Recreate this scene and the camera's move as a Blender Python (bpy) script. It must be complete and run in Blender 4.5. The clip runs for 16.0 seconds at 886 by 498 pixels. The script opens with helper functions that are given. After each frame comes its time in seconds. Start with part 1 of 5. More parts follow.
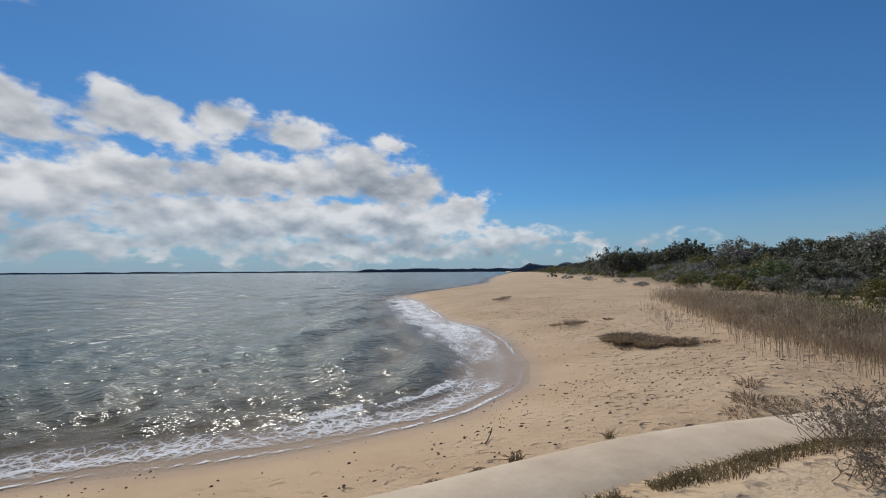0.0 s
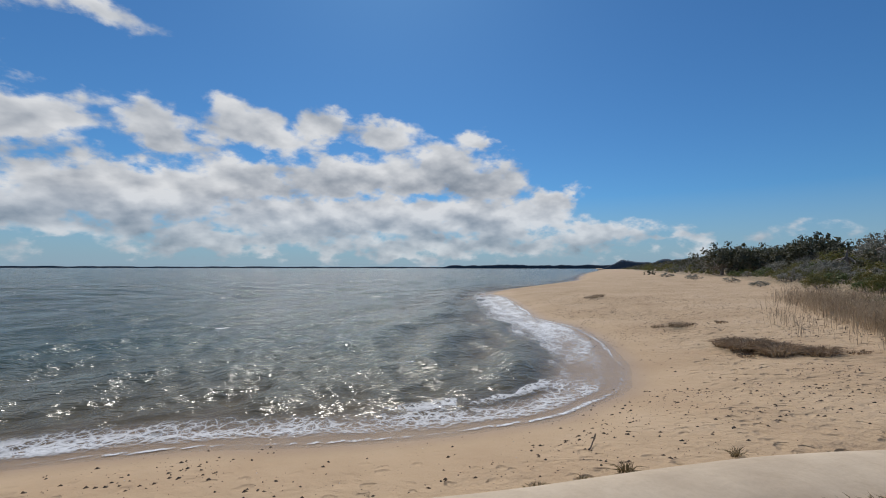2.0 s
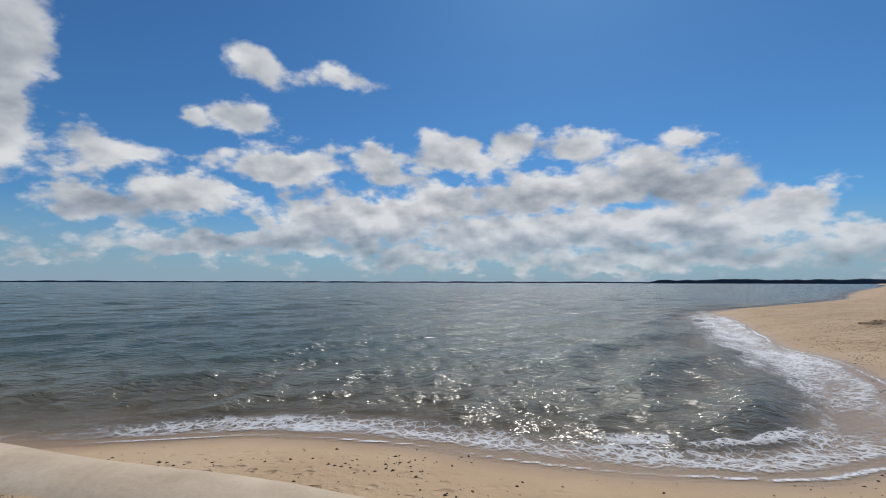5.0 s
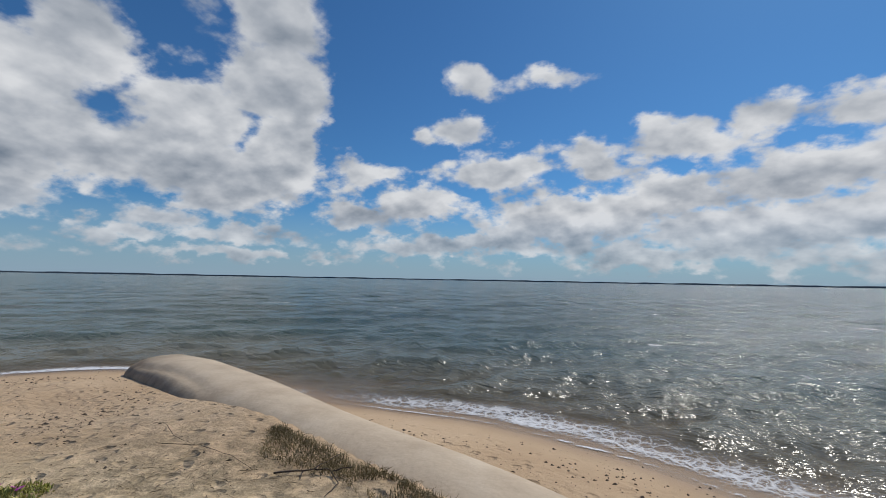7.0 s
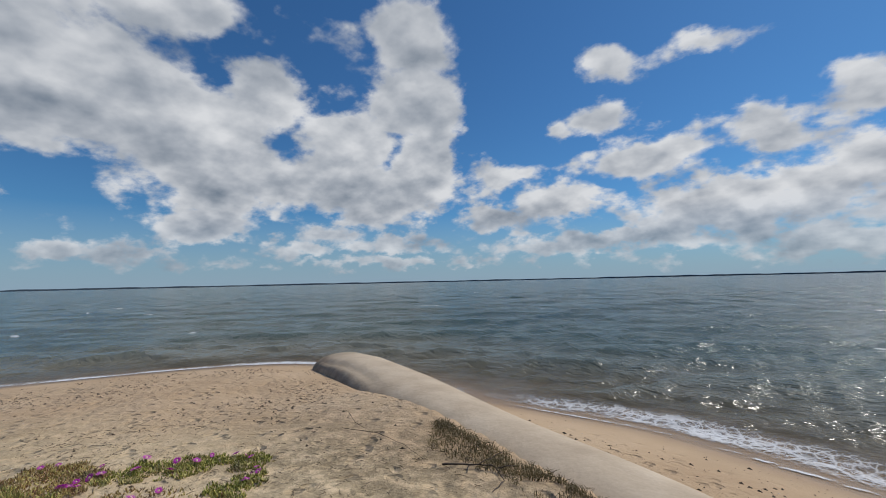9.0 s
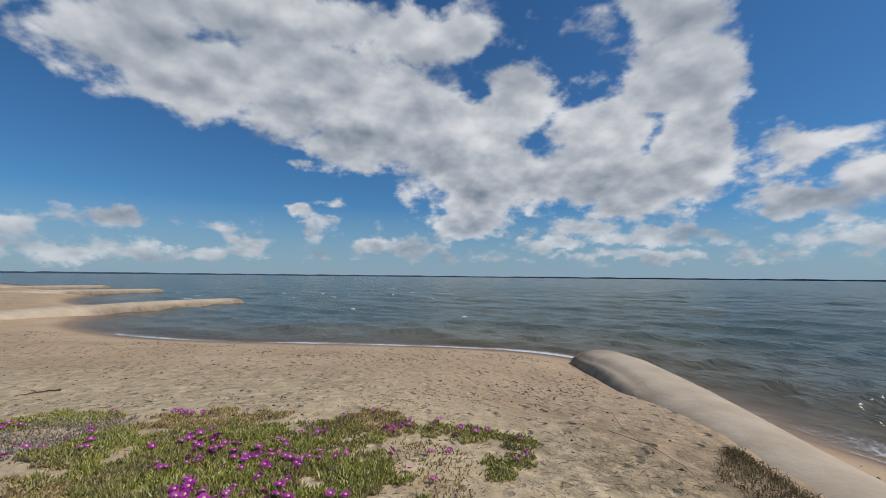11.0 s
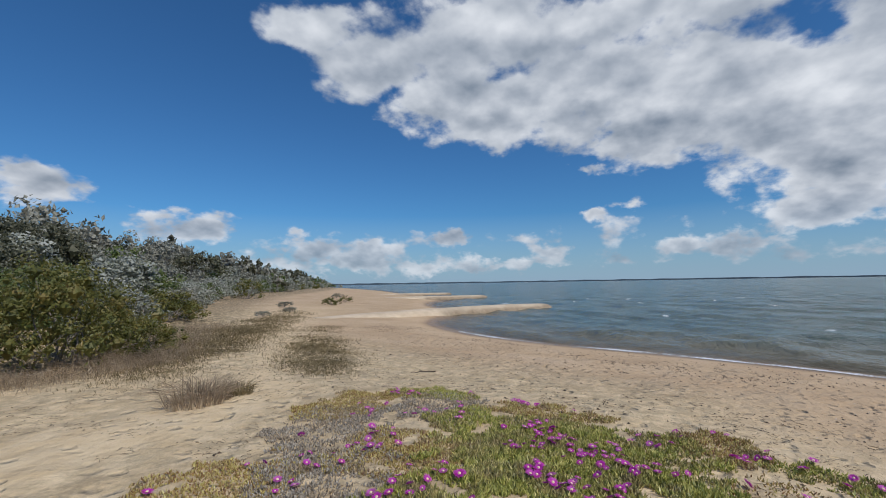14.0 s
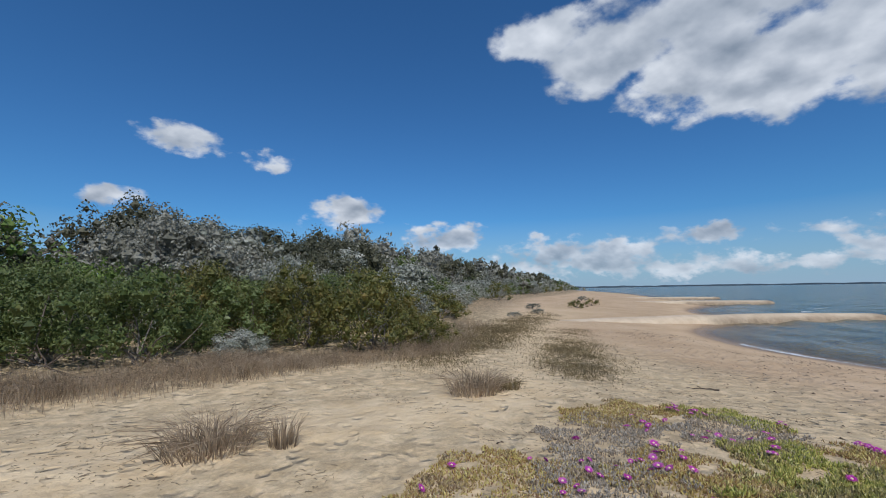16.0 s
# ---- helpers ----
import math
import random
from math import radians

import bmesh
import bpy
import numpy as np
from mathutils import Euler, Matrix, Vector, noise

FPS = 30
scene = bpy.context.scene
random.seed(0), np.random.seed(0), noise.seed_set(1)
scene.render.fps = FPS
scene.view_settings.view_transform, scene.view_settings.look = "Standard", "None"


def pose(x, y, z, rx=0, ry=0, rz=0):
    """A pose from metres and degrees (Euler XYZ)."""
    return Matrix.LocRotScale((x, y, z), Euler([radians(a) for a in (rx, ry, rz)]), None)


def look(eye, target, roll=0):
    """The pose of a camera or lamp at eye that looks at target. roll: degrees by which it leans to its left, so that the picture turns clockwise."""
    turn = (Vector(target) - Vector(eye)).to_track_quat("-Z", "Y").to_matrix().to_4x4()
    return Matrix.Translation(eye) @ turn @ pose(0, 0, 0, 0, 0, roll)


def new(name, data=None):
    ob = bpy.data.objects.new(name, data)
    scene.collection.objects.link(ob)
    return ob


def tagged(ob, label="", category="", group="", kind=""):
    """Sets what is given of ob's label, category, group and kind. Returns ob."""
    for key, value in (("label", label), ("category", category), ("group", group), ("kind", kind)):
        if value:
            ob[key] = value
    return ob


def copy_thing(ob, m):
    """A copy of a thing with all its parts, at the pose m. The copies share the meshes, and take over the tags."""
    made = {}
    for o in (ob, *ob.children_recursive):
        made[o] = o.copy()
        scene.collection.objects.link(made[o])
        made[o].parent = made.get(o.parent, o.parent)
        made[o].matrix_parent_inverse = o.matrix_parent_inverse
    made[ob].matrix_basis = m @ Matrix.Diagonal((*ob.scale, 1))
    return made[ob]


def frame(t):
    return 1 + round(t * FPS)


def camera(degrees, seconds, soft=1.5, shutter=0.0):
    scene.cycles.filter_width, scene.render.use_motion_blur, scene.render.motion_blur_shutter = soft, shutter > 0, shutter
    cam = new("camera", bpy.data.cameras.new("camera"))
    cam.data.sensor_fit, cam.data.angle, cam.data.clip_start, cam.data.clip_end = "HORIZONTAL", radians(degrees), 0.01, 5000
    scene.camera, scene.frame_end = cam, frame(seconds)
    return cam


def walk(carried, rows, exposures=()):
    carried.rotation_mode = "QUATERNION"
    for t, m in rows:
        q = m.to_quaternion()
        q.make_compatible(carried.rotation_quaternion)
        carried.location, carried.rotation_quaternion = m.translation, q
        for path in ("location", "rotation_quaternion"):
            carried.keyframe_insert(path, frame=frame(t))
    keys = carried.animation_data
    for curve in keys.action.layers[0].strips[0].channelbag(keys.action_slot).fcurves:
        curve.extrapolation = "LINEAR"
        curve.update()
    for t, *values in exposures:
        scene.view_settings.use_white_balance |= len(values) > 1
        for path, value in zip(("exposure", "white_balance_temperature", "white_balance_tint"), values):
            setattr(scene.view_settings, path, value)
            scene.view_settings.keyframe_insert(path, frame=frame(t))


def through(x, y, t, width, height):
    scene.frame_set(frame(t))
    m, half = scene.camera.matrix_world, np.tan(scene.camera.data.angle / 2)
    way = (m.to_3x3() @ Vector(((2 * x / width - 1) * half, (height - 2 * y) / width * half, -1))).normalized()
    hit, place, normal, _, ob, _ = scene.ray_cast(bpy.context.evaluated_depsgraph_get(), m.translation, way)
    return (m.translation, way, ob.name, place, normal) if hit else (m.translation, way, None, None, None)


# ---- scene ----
FOV = 92.3
ROWS = [
(0.0, 0.083, -0.115, 2.904, -41.25, 3.02, -0.36),
    (0.5, 0.079, -0.104, 2.903, -39.14, 3.24, -0.19),
    (1.0, 0.068, -0.086, 2.898, -36.12, 3.25, -0.07),
    (1.5, 0.024, -0.011, 2.892, -33.50, 3.00, -0.07),
    (2.0, -0.010, 0.074, 2.896, -29.88, 2.54, 0.07),
    (2.5, -0.020, 0.087, 2.899, -25.29, 2.15, -0.21),
    (3.0, -0.013, 0.097, 2.901, -22.74, 2.33, -0.49),
    (3.2, -0.013, 0.104, 2.911, -20.52, 2.51, -0.68),
    (5.3, 0.154, 0.128, 2.929, -0.28, 4.62, 0.10),
    (5.5, 0.190, 0.126, 2.892, 2.72, 4.70, 0.04),
    (6.0, 0.093, 0.116, 2.905, 10.38, 4.72, 0.54),
    (6.5, 0.035, 0.113, 2.903, 16.12, 4.46, 0.93),
    (7.0, 0.070, 0.154, 2.915, 23.93, 4.15, 1.06),
    (7.5, 0.084, 0.142, 2.920, 31.94, 4.16, 0.72),
    (8.0, 0.066, 0.161, 2.924, 35.39, 4.12, -0.26),
    (8.2, 0.058, 0.160, 2.913, 36.92, 4.24, -0.60),
    (10.3, -0.207, 0.106, 2.858, 60.09, 4.01, -0.33),
    (10.5, -0.175, 0.101, 2.867, 64.75, 3.96, 0.01),
    (11.0, -0.182, 0.070, 2.884, 75.83, 3.73, 0.58),
    (11.5, -0.166, 0.051, 2.884, 83.36, 3.72, 0.70),
    (12.0, -0.147, 0.017, 2.883, 90.56, 3.80, 0.68),
    (12.5, -0.115, -0.001, 2.890, 97.14, 3.87, 0.48),
    (13.0, -0.084, -0.002, 2.899, 102.86, 4.14, -0.22),
    (13.5, -0.074, -0.020, 2.895, 109.14, 4.35, -1.40),
    (14.0, -0.042, -0.112, 2.898, 114.57, 4.59, -0.93),
    (14.5, -0.025, -0.224, 2.882, 122.29, 4.48, -0.33),
    (15.0, 0.032, -0.308, 2.881, 128.50, 4.62, 0.06),
    (15.5, 0.052, -0.372, 2.885, 136.35, 4.95, -0.43),
    (16.0, 0.069, -0.405, 2.889, 146.21, 5.45, -0.85),
]
cam = camera(FOV, 16.0, 1.0)
walk(cam, [(t, pose(x, y, z, 90 + pitch, 0, yaw) @ pose(0, 0, 0, 0, 0, roll)) for t, x, y, z, yaw, pitch, roll in ROWS],
     exposures=[(0.0, -0.22, 6500, 10), (8.0, -0.24, 6500, 10), (11.0, -0.24, 6450, 10), (13.0, -0.16, 6350, 10), (15.0, -0.08, 6150, 10), (16.0, -0.05, 6100, 10)])

# ---- sun and sky ----
SUN_AZ, SUN_EL = 22.0, 50.0
sun = new("sun", bpy.data.lights.new("sun", "SUN"))
sun.data.energy, sun.data.angle, sun.data.color = 3.2, radians(0.53), (1.0, 0.95, 0.86)
sun.matrix_world = look((0, 0, 300), (-math.sin(radians(SUN_AZ)) * math.cos(radians(SUN_EL)),
                                      -math.cos(radians(SUN_AZ)) * math.cos(radians(SUN_EL)),
                                      300 - math.sin(radians(SUN_EL))))

# cumulus in the sky: azimuth (to the left of north), elevation, half width, half height, in degrees
EAST_BANK = [
    (2.8, 15.6, 4.4, 2.7), (-5.5, 16.6, 6.6, 2.1), (-13.1, 18.5, 3.0, 2.1), (-21.5, 17.4, 4.5, 1.7),
    (-34.1, 16.1, 2.7, 1.6), (-27.8, 12.9, 8.7, 3.2), (-16.6, 11.7, 9.4, 3.1), (-4.4, 10.1, 9.6, 3.0),
    (2.3, 8.2, 6.0, 3.8), (-35.0, 11.0, 6.4, 2.8), (-44.0, 8.0, 3.2, 2.3), (-38.0, 6.7, 9.1, 3.0),
    (-17.8, 6.3, 20.9, 3.4), (-49.9, 4.5, 6.7, 1.5), (-57.9, 3.5, 4.2, 0.8), (-29.8, 3.1, 23.9, 1.5),
    (-2.9, 3.5, 11.3, 1.7),
]
NORTH_BANK = [
    (20.2, 25.5, 3.2, 1.8), (10.5, 25.6, 3.5, 1.3), (22.0, 19.5, 3.6, 1.9), (26.5, 18.6, 1.6, 1.1),
    (34.9, 13.7, 4.8, 2.4), (36.2, 8.5, 5.0, 1.9), (26.9, 10.2, 7.7, 2.5), (16.5, 14.4, 7.2, 3.1),
    (3.9, 16.0, 5.0, 2.3), (-4.9, 17.0, 6.5, 2.2), (-13.4, 18.3, 3.3, 2.2), (-20.9, 17.2, 4.3, 1.7),
    (7.1, 7.8, 13.5, 3.2), (21.5, 4.6, 18.4, 1.3), (52.2, 4.6, 6.3, 0.7),
]
TOWER = [
    (45.6, 30.4, 6.5, 4.5), (46.3, 23.3, 6.8, 6.0), (45.5, 15.2, 4.5, 5.0), (51.7, 12.0, 9.1, 3.9),
    (60.5, 4.9, 5.0, 1.1), (49.0, 5.2, 7.2, 1.0), (51.0, 2.5, 13.8, 0.6),
    (80.5, 4.2, 1.9, 1.1), (77.5, 3.7, 1.5, 0.5),
]
SHELF = [
    (116.4, 23.5, 6.7, 3.5), (107.0, 22.2, 9.0, 4.6), (95.0, 23.7, 11.6, 6.3), (85.9, 20.8, 11.2, 6.8),
    (96.2, 30.5, 19.7, 3.3), (74.8, 17.8, 10.7, 6.8), (69.5, 12.8, 9.8, 5.5), (73.1, 7.2, 6.1, 2.3),
    (78.0, 30.4, 8.6, 3.0), (64.9, 23.1, 5.6, 4.3), (54.6, 16.8, 8.0, 5.4),
    (49.5, 11.7, 6.8, 4.3), (95.0, 13.9, 1.7, 0.7), (95.0, 8.2, 1.5, 0.7), (90.4, 9.3, 1.4, 1.0),
    (113.0, 5.6, 2.2, 0.9), (100.4, 4.1, 2.8, 1.1), (85.2, 4.4, 3.7, 1.2), (77.7, 3.8, 2.3, 0.7),
    (59.9, 4.4, 5.6, 0.9), (57.7, 7.0, 3.5, 1.3), (49.3, 5.4, 3.1, 1.0), (117.0, 2.4, 8.4, 1.3),
    (105.3, 2.6, 6.9, 0.8),
]
EDGE = [
    (131.2, 31.0, 6.5, 2.9), (123.7, 28.0, 8.4, 3.8), (113.0, 24.2, 7.0, 4.4), (109.3, 31.0, 15.4, 4.8),
    (158.7, 10.0, 2.8, 2.1), (148.5, 7.5, 2.4, 1.3), (143.5, 6.2, 2.1, 1.2), (132.5, 4.7, 4.1, 1.6),
    (123.9, 4.0, 3.7, 1.4), (113.3, 5.6, 2.3, 0.9), (100.0, 4.3, 2.9, 1.0), (127.9, 2.8, 10.7, 1.0),
]
SOUTH = [
    (178.6, 17.7, 3.1, 1.3), (168.0, 15.7, 2.0, 1.1), (184.6, 9.9, 2.1, 1.1), (159.2, 10.0, 4.0, 1.8),
    (145.7, 6.7, 4.2, 1.5), (113.0, 5.6, 2.1, 0.8),
]
# thin fields of broken cloud
BROKEN = [
    (70.0, 27.5, 15.0, 6.0), (60.5, 18.0, 4.0, 4.5), (116.0, 26.0, 4.0, 3.0), (84.0, 4.6, 14.0, 2.2),
    (118.0, 4.0, 15.0, 2.2), (22.0, 4.6, 28.0, 2.6), (-30.0, 3.2, 32.0, 2.0), (140.0, 3.6, 14.0, 1.8),
]


def build_world():
    world = bpy.data.worlds.new("sky")
    world.use_nodes = True
    scene.world = world
    nt = world.node_tree
    nt.nodes.clear()
    node, wire = nt.nodes.new, nt.links.new

    def math_node(op, a, b=None, c=None):
        n = node("ShaderNodeMath")
        n.operation = op
        for i, v in enumerate((a, b, c)):
            if v is None:
                continue
            if isinstance(v, (int, float)):
                n.inputs[i].default_value = v
            else:
                wire(v, n.inputs[i])
        return n.outputs[0]

    def vec_node(op, a, b=None):
        n = node("ShaderNodeVectorMath")
        n.operation = op
        for i, v in enumerate((a, b)):
            if v is None:
                continue
            if isinstance(v, tuple):
                n.inputs[i].default_value = v
            else:
                wire(v, n.inputs[i])
        return n.outputs["Value"] if op == "LENGTH" else n.outputs["Vector"]

    def noise_node(vec, scale, detail, rough, dist=0.0):
        n = node("ShaderNodeTexNoise")
        n.inputs["Scale"].default_value, n.inputs["Detail"].default_value = scale, detail
        n.inputs["Roughness"].default_value, n.inputs["Distortion"].default_value = rough, dist
        wire(vec, n.inputs["Vector"])
        return n.outputs

    sky = node("ShaderNodeTexSky")
    sky.sky_type, sky.sun_disc = "NISHITA", False
    sky.sun_elevation, sky.sun_rotation = radians(SUN_EL), radians(SUN_AZ)
    sky.air_density, sky.dust_density, sky.ozone_density = 1.0, 0.3, 2.5
    coord = node("ShaderNodeTexCoord").outputs["Generated"]
    sep = node("ShaderNodeSeparateXYZ")
    wire(coord, sep.inputs[0])
    x, y, z = sep.outputs
    deg = 180 / math.pi
    # the seam of the azimuth lies to the south-east, opposite a front at 50 degrees
    cf, sf = math.cos(radians(50)), math.sin(radians(50))
    side = math_node("MULTIPLY_ADD", x, cf, math_node("MULTIPLY", y, sf))
    ahead = math_node("MULTIPLY_ADD", y, cf, math_node("MULTIPLY", x, -sf))
    az = math_node("MULTIPLY_ADD", math_node("ARCTAN2", math_node("MULTIPLY", side, -1.0), ahead), deg, 50.0)
    el = math_node("MULTIPLY", math_node("ARCSINE", z), deg)
    flat = node("ShaderNodeCombineXYZ")
    wire(az, flat.inputs[0]), wire(el, flat.inputs[1])
    flat = flat.outputs[0]
    # billows lie in a plane that recedes, so that they grow finer and flatter towards the horizon
    def puff_node(vec, scale, detail):
        n = node("ShaderNodeTexVoronoi")
        n.feature = "SMOOTH_F1"
        n.inputs["Scale"].default_value, n.inputs["Detail"].default_value = scale, detail
        n.inputs["Roughness"].default_value, n.inputs["Smoothness"].default_value = 0.55, 0.7
        wire(vec, n.inputs["Vector"])
        return n.outputs["Distance"]

    level = node("ShaderNodeCombineXYZ")
    wire(x, level.inputs[0]), wire(y, level.inputs[1])
    level = vec_node("NORMALIZE", level.outputs[0])
    shrink = math_node("EXPONENT", math_node("MULTIPLY", el, -1 / 34.0))
    plane = node("ShaderNodeVectorMath")
    plane.operation = "SCALE"
    wire(level, plane.inputs[0]), wire(shrink, plane.inputs["Scale"])
    plane = plane.outputs[0]
    raised = vec_node("ADD", vec_node("MULTIPLY", plane, (0.955, 0.955, 1.0)), (0.004, 0.0, 0.0))

    warp = vec_node("SUBTRACT", noise_node(plane, 13.0, 6.0, 0.62)["Color"], (0.5, 0.5, 0.5))
    place = vec_node("ADD", flat, vec_node("MULTIPLY", warp, (7.0, 5.0, 0.0)))

    def blob_field(vec, blobs, chain=None):
        """How far inside the nearest cloud a direction lies; below zero outside."""
        for a, e, ra, re in blobs:
            off = node("ShaderNodeVectorMath")
            off.operation = "MULTIPLY_ADD"
            wire(vec, off.inputs[0])
            off.inputs[1].default_value, off.inputs[2].default_value = (1 / ra, 1 / re, 0), (-a / ra, -e / re, 0)
            w = (re / 2.5) ** 0.6
            depth = math_node("MULTIPLY_ADD", vec_node("LENGTH", off.outputs[0]), -w, w)
            chain = depth if chain is None else math_node("SMOOTH_MAX", chain, depth, 0.25)
        return chain

    every = EAST_BANK + NORTH_BANK + TOWER + SHELF + EDGE + SOUTH
    large, small = [b for b in every if b[3] > 2.2], [b for b in every if b[3] <= 2.2]
    big = blob_field(place, large)
    big_lit = blob_field(vec_node("ADD", place, (-0.5, 1.6, 0.0)), large)
    inside_of = blob_field(place, small, big)
    broken = math_node("MINIMUM", blob_field(place, BROKEN), -0.20)
    inside_of = math_node("SMOOTH_MAX", inside_of, broken, 0.2)
    broad = noise_node(plane, 14.0, 7.0, 0.56)["Fac"]
    form = noise_node(plane, 8.5, 5.0, 0.5)["Fac"]
    form_lit = noise_node(raised, 8.5, 4.0, 0.5)["Fac"]
    puffs, soft_puffs, puffs_lit = puff_node(plane, 26.0, 3.0), puff_node(plane, 26.0, 1.5), puff_node(raised, 26.0, 1.5)
    body = math_node("ADD", math_node("MINIMUM", inside_of, 0.7), 0.36)
    body = math_node("ADD", body, math_node("MULTIPLY", math_node("SUBTRACT", broad, 0.5), 2.3))
    body = math_node("ADD", body, math_node("MULTIPLY", math_node("SUBTRACT", 0.42, puffs), 0.45))
    ramp = node("ShaderNodeMapRange")
    ramp.interpolation_type = "SMOOTHSTEP"
    wire(body, ramp.inputs["Value"])
    ramp.inputs["From Min"].default_value, ramp.inputs["From Max"].default_value = -0.12, 0.46
    cover = ramp.outputs[0]
    # light on the billows: bright towards the sun, grey at the bases and where the cloud is thick
    relief = math_node("ADD", math_node("MULTIPLY", math_node("SUBTRACT", puffs_lit, soft_puffs), 0.26),
                       math_node("MULTIPLY", math_node("SUBTRACT", form, form_lit), 1.7))
    rim = math_node("MULTIPLY", math_node("SUBTRACT", big, big_lit), 0.20)
    relief = math_node("ADD", relief, math_node("MINIMUM", math_node("MAXIMUM", rim, -0.16), 0.16))
    thick = node("ShaderNodeMapRange")
    wire(body, thick.inputs["Value"])
    thick.inputs["From Min"].default_value, thick.inputs["From Max"].default_value = 0.25, 1.6
    thick.inputs["To Min"].default_value, thick.inputs["To Max"].default_value = 0.0, 0.36
    under = node("ShaderNodeMapRange")
    wire(el, under.inputs["Value"])
    under.inputs["From Min"].default_value, under.inputs["From Max"].default_value = 8.0, 34.0
    under.inputs["To Min"].default_value, under.inputs["To Max"].default_value = 0.77, 0.60
    mass = math_node("MULTIPLY", math_node("SUBTRACT", noise_node(plane, 6.0, 3.0, 0.5)["Fac"], 0.5), 0.5)
    bright = math_node("SUBTRACT", math_node("ADD", math_node("ADD", under.outputs[0], mass), relief), thick.outputs[0])
    tone = node("ShaderNodeValToRGB")
    wire(bright, tone.inputs[0])
    els = tone.color_ramp.elements
    els[0].position, els[0].color = 0.1, (0.20, 0.25, 0.32, 1)
    els[1].position, els[1].color = 0.95, (0.80, 0.82, 0.85, 1)
    mid = els.new(0.5)
    mid.color = (0.45, 0.49, 0.55, 1)
    # haze low over the water
    haze = node("ShaderNodeMapRange")
    wire(el, haze.inputs["Value"])
    haze.inputs["From Min"].default_value, haze.inputs["From Max"].default_value = 0.0, 9.0
    haze.inputs["To Min"].default_value, haze.inputs["To Max"].default_value = 0.9, 0.0
    cover = math_node("MULTIPLY", cover, math_node("SUBTRACT", 1.0, math_node("MULTIPLY", haze.outputs[0], 0.35)))
    gain = node("ShaderNodeMix")
    gain.data_type, gain.blend_type = "RGBA", "MULTIPLY"
    gain.inputs["Factor"].default_value = 1.0
    wire(sky.outputs[0], gain.inputs["A"])
    gain.inputs["B"].default_value = (SKY * 0.48, SKY * 0.95, SKY * 1.34, 1)
    veil = node("ShaderNodeMix")
    veil.data_type = "RGBA"
    wire(haze.outputs[0], veil.inputs["Factor"])
    wire(gain.outputs["Result"], veil.inputs["A"])
    veil.inputs["B"].default_value = (0.31, 0.43, 0.55, 1)
    mix = node("ShaderNodeMix")
    mix.data_type = "RGBA"
    wire(cover, mix.inputs["Factor"])
    wire(veil.outputs["Result"], mix.inputs["A"]), wire(tone.outputs[0], mix.inputs["B"])
    back, out = node("ShaderNodeBackground"), node("ShaderNodeOutputWorld")
    wire(mix.outputs["Result"], back.inputs[0]), wire(back.outputs[0], out.inputs[0])


SKY = 0.070
build_world()

# ---- helpers for shapes and materials ----
def hash2(ix, iy, seed):
    n = (ix.astype(np.int64) * 374761393 + iy.astype(np.int64) * 668265263 + seed * 1442695041) & 0xFFFFFFFF
    n = ((n ^ (n >> 13)) * 1274126177) & 0xFFFFFFFF
    return ((n ^ (n >> 16)) & 0xFFFF) / 65535.0


def value_noise(x, y, seed=0):
    ix, iy = np.floor(x), np.floor(y)
    fx, fy = x - ix, y - iy
    fx, fy = fx * fx * (3 - 2 * fx), fy * fy * (3 - 2 * fy)
    a, b = hash2(ix, iy, seed), hash2(ix + 1, iy, seed)
    c, d = hash2(ix, iy + 1, seed), hash2(ix + 1, iy + 1, seed)
    return (a * (1 - fx) + b * fx) * (1 - fy) + (c * (1 - fx) + d * fx) * fy


def fbm(x, y, octaves=4, seed=0):
    total, amp, norm = np.zeros_like(x), 1.0, 0.0
    for o in range(octaves):
        total, norm = total + amp * value_noise(x * 2 ** o + 17.3 * o, y * 2 ** o - 9.1 * o, seed + o), norm + amp
        amp *= 0.5
    return total / norm


def smooth(a, b, v):
    k = np.clip((v - a) / (b - a), 0, 1)
    return k * k * (3 - 2 * k)


def line_distance(x, y, line):
    """Distance of points to a line of corners, and how far along it the nearest place lies."""
    best, along, run = np.full(x.shape, 1e9), np.zeros(x.shape), 0.0
    for (ax, ay), (bx, by) in zip(line, line[1:]):
        ux, uy = bx - ax, by - ay
        size = math.hypot(ux, uy)
        k = np.clip(((x - ax) * ux + (y - ay) * uy) / size ** 2, 0, 1)
        d = np.hypot(x - ax - k * ux, y - ay - k * uy)
        near = d < best
        best, along = np.where(near, d, best), np.where(near, run + k * size, along)
        run += size
    return best, along


def inside(x, y, corners):
    odd = np.zeros(x.shape, bool)
    for (ax, ay), (bx, by) in zip(corners, corners[1:] + corners[:1]):
        if ay != by:
            odd ^= ((ay > y) != (by > y)) & (x < (bx - ax) * (y - ay) / (by - ay) + ax)
    return odd


def rounded(line, times=2):
    for _ in range(times):
        out = [line[0]]
        for (ax, ay), (bx, by) in zip(line, line[1:]):
            out += [(ax * .75 + bx * .25, ay * .75 + by * .25), (ax * .25 + bx * .75, ay * .25 + by * .75)]
        line = out + [line[-1]]
    return line


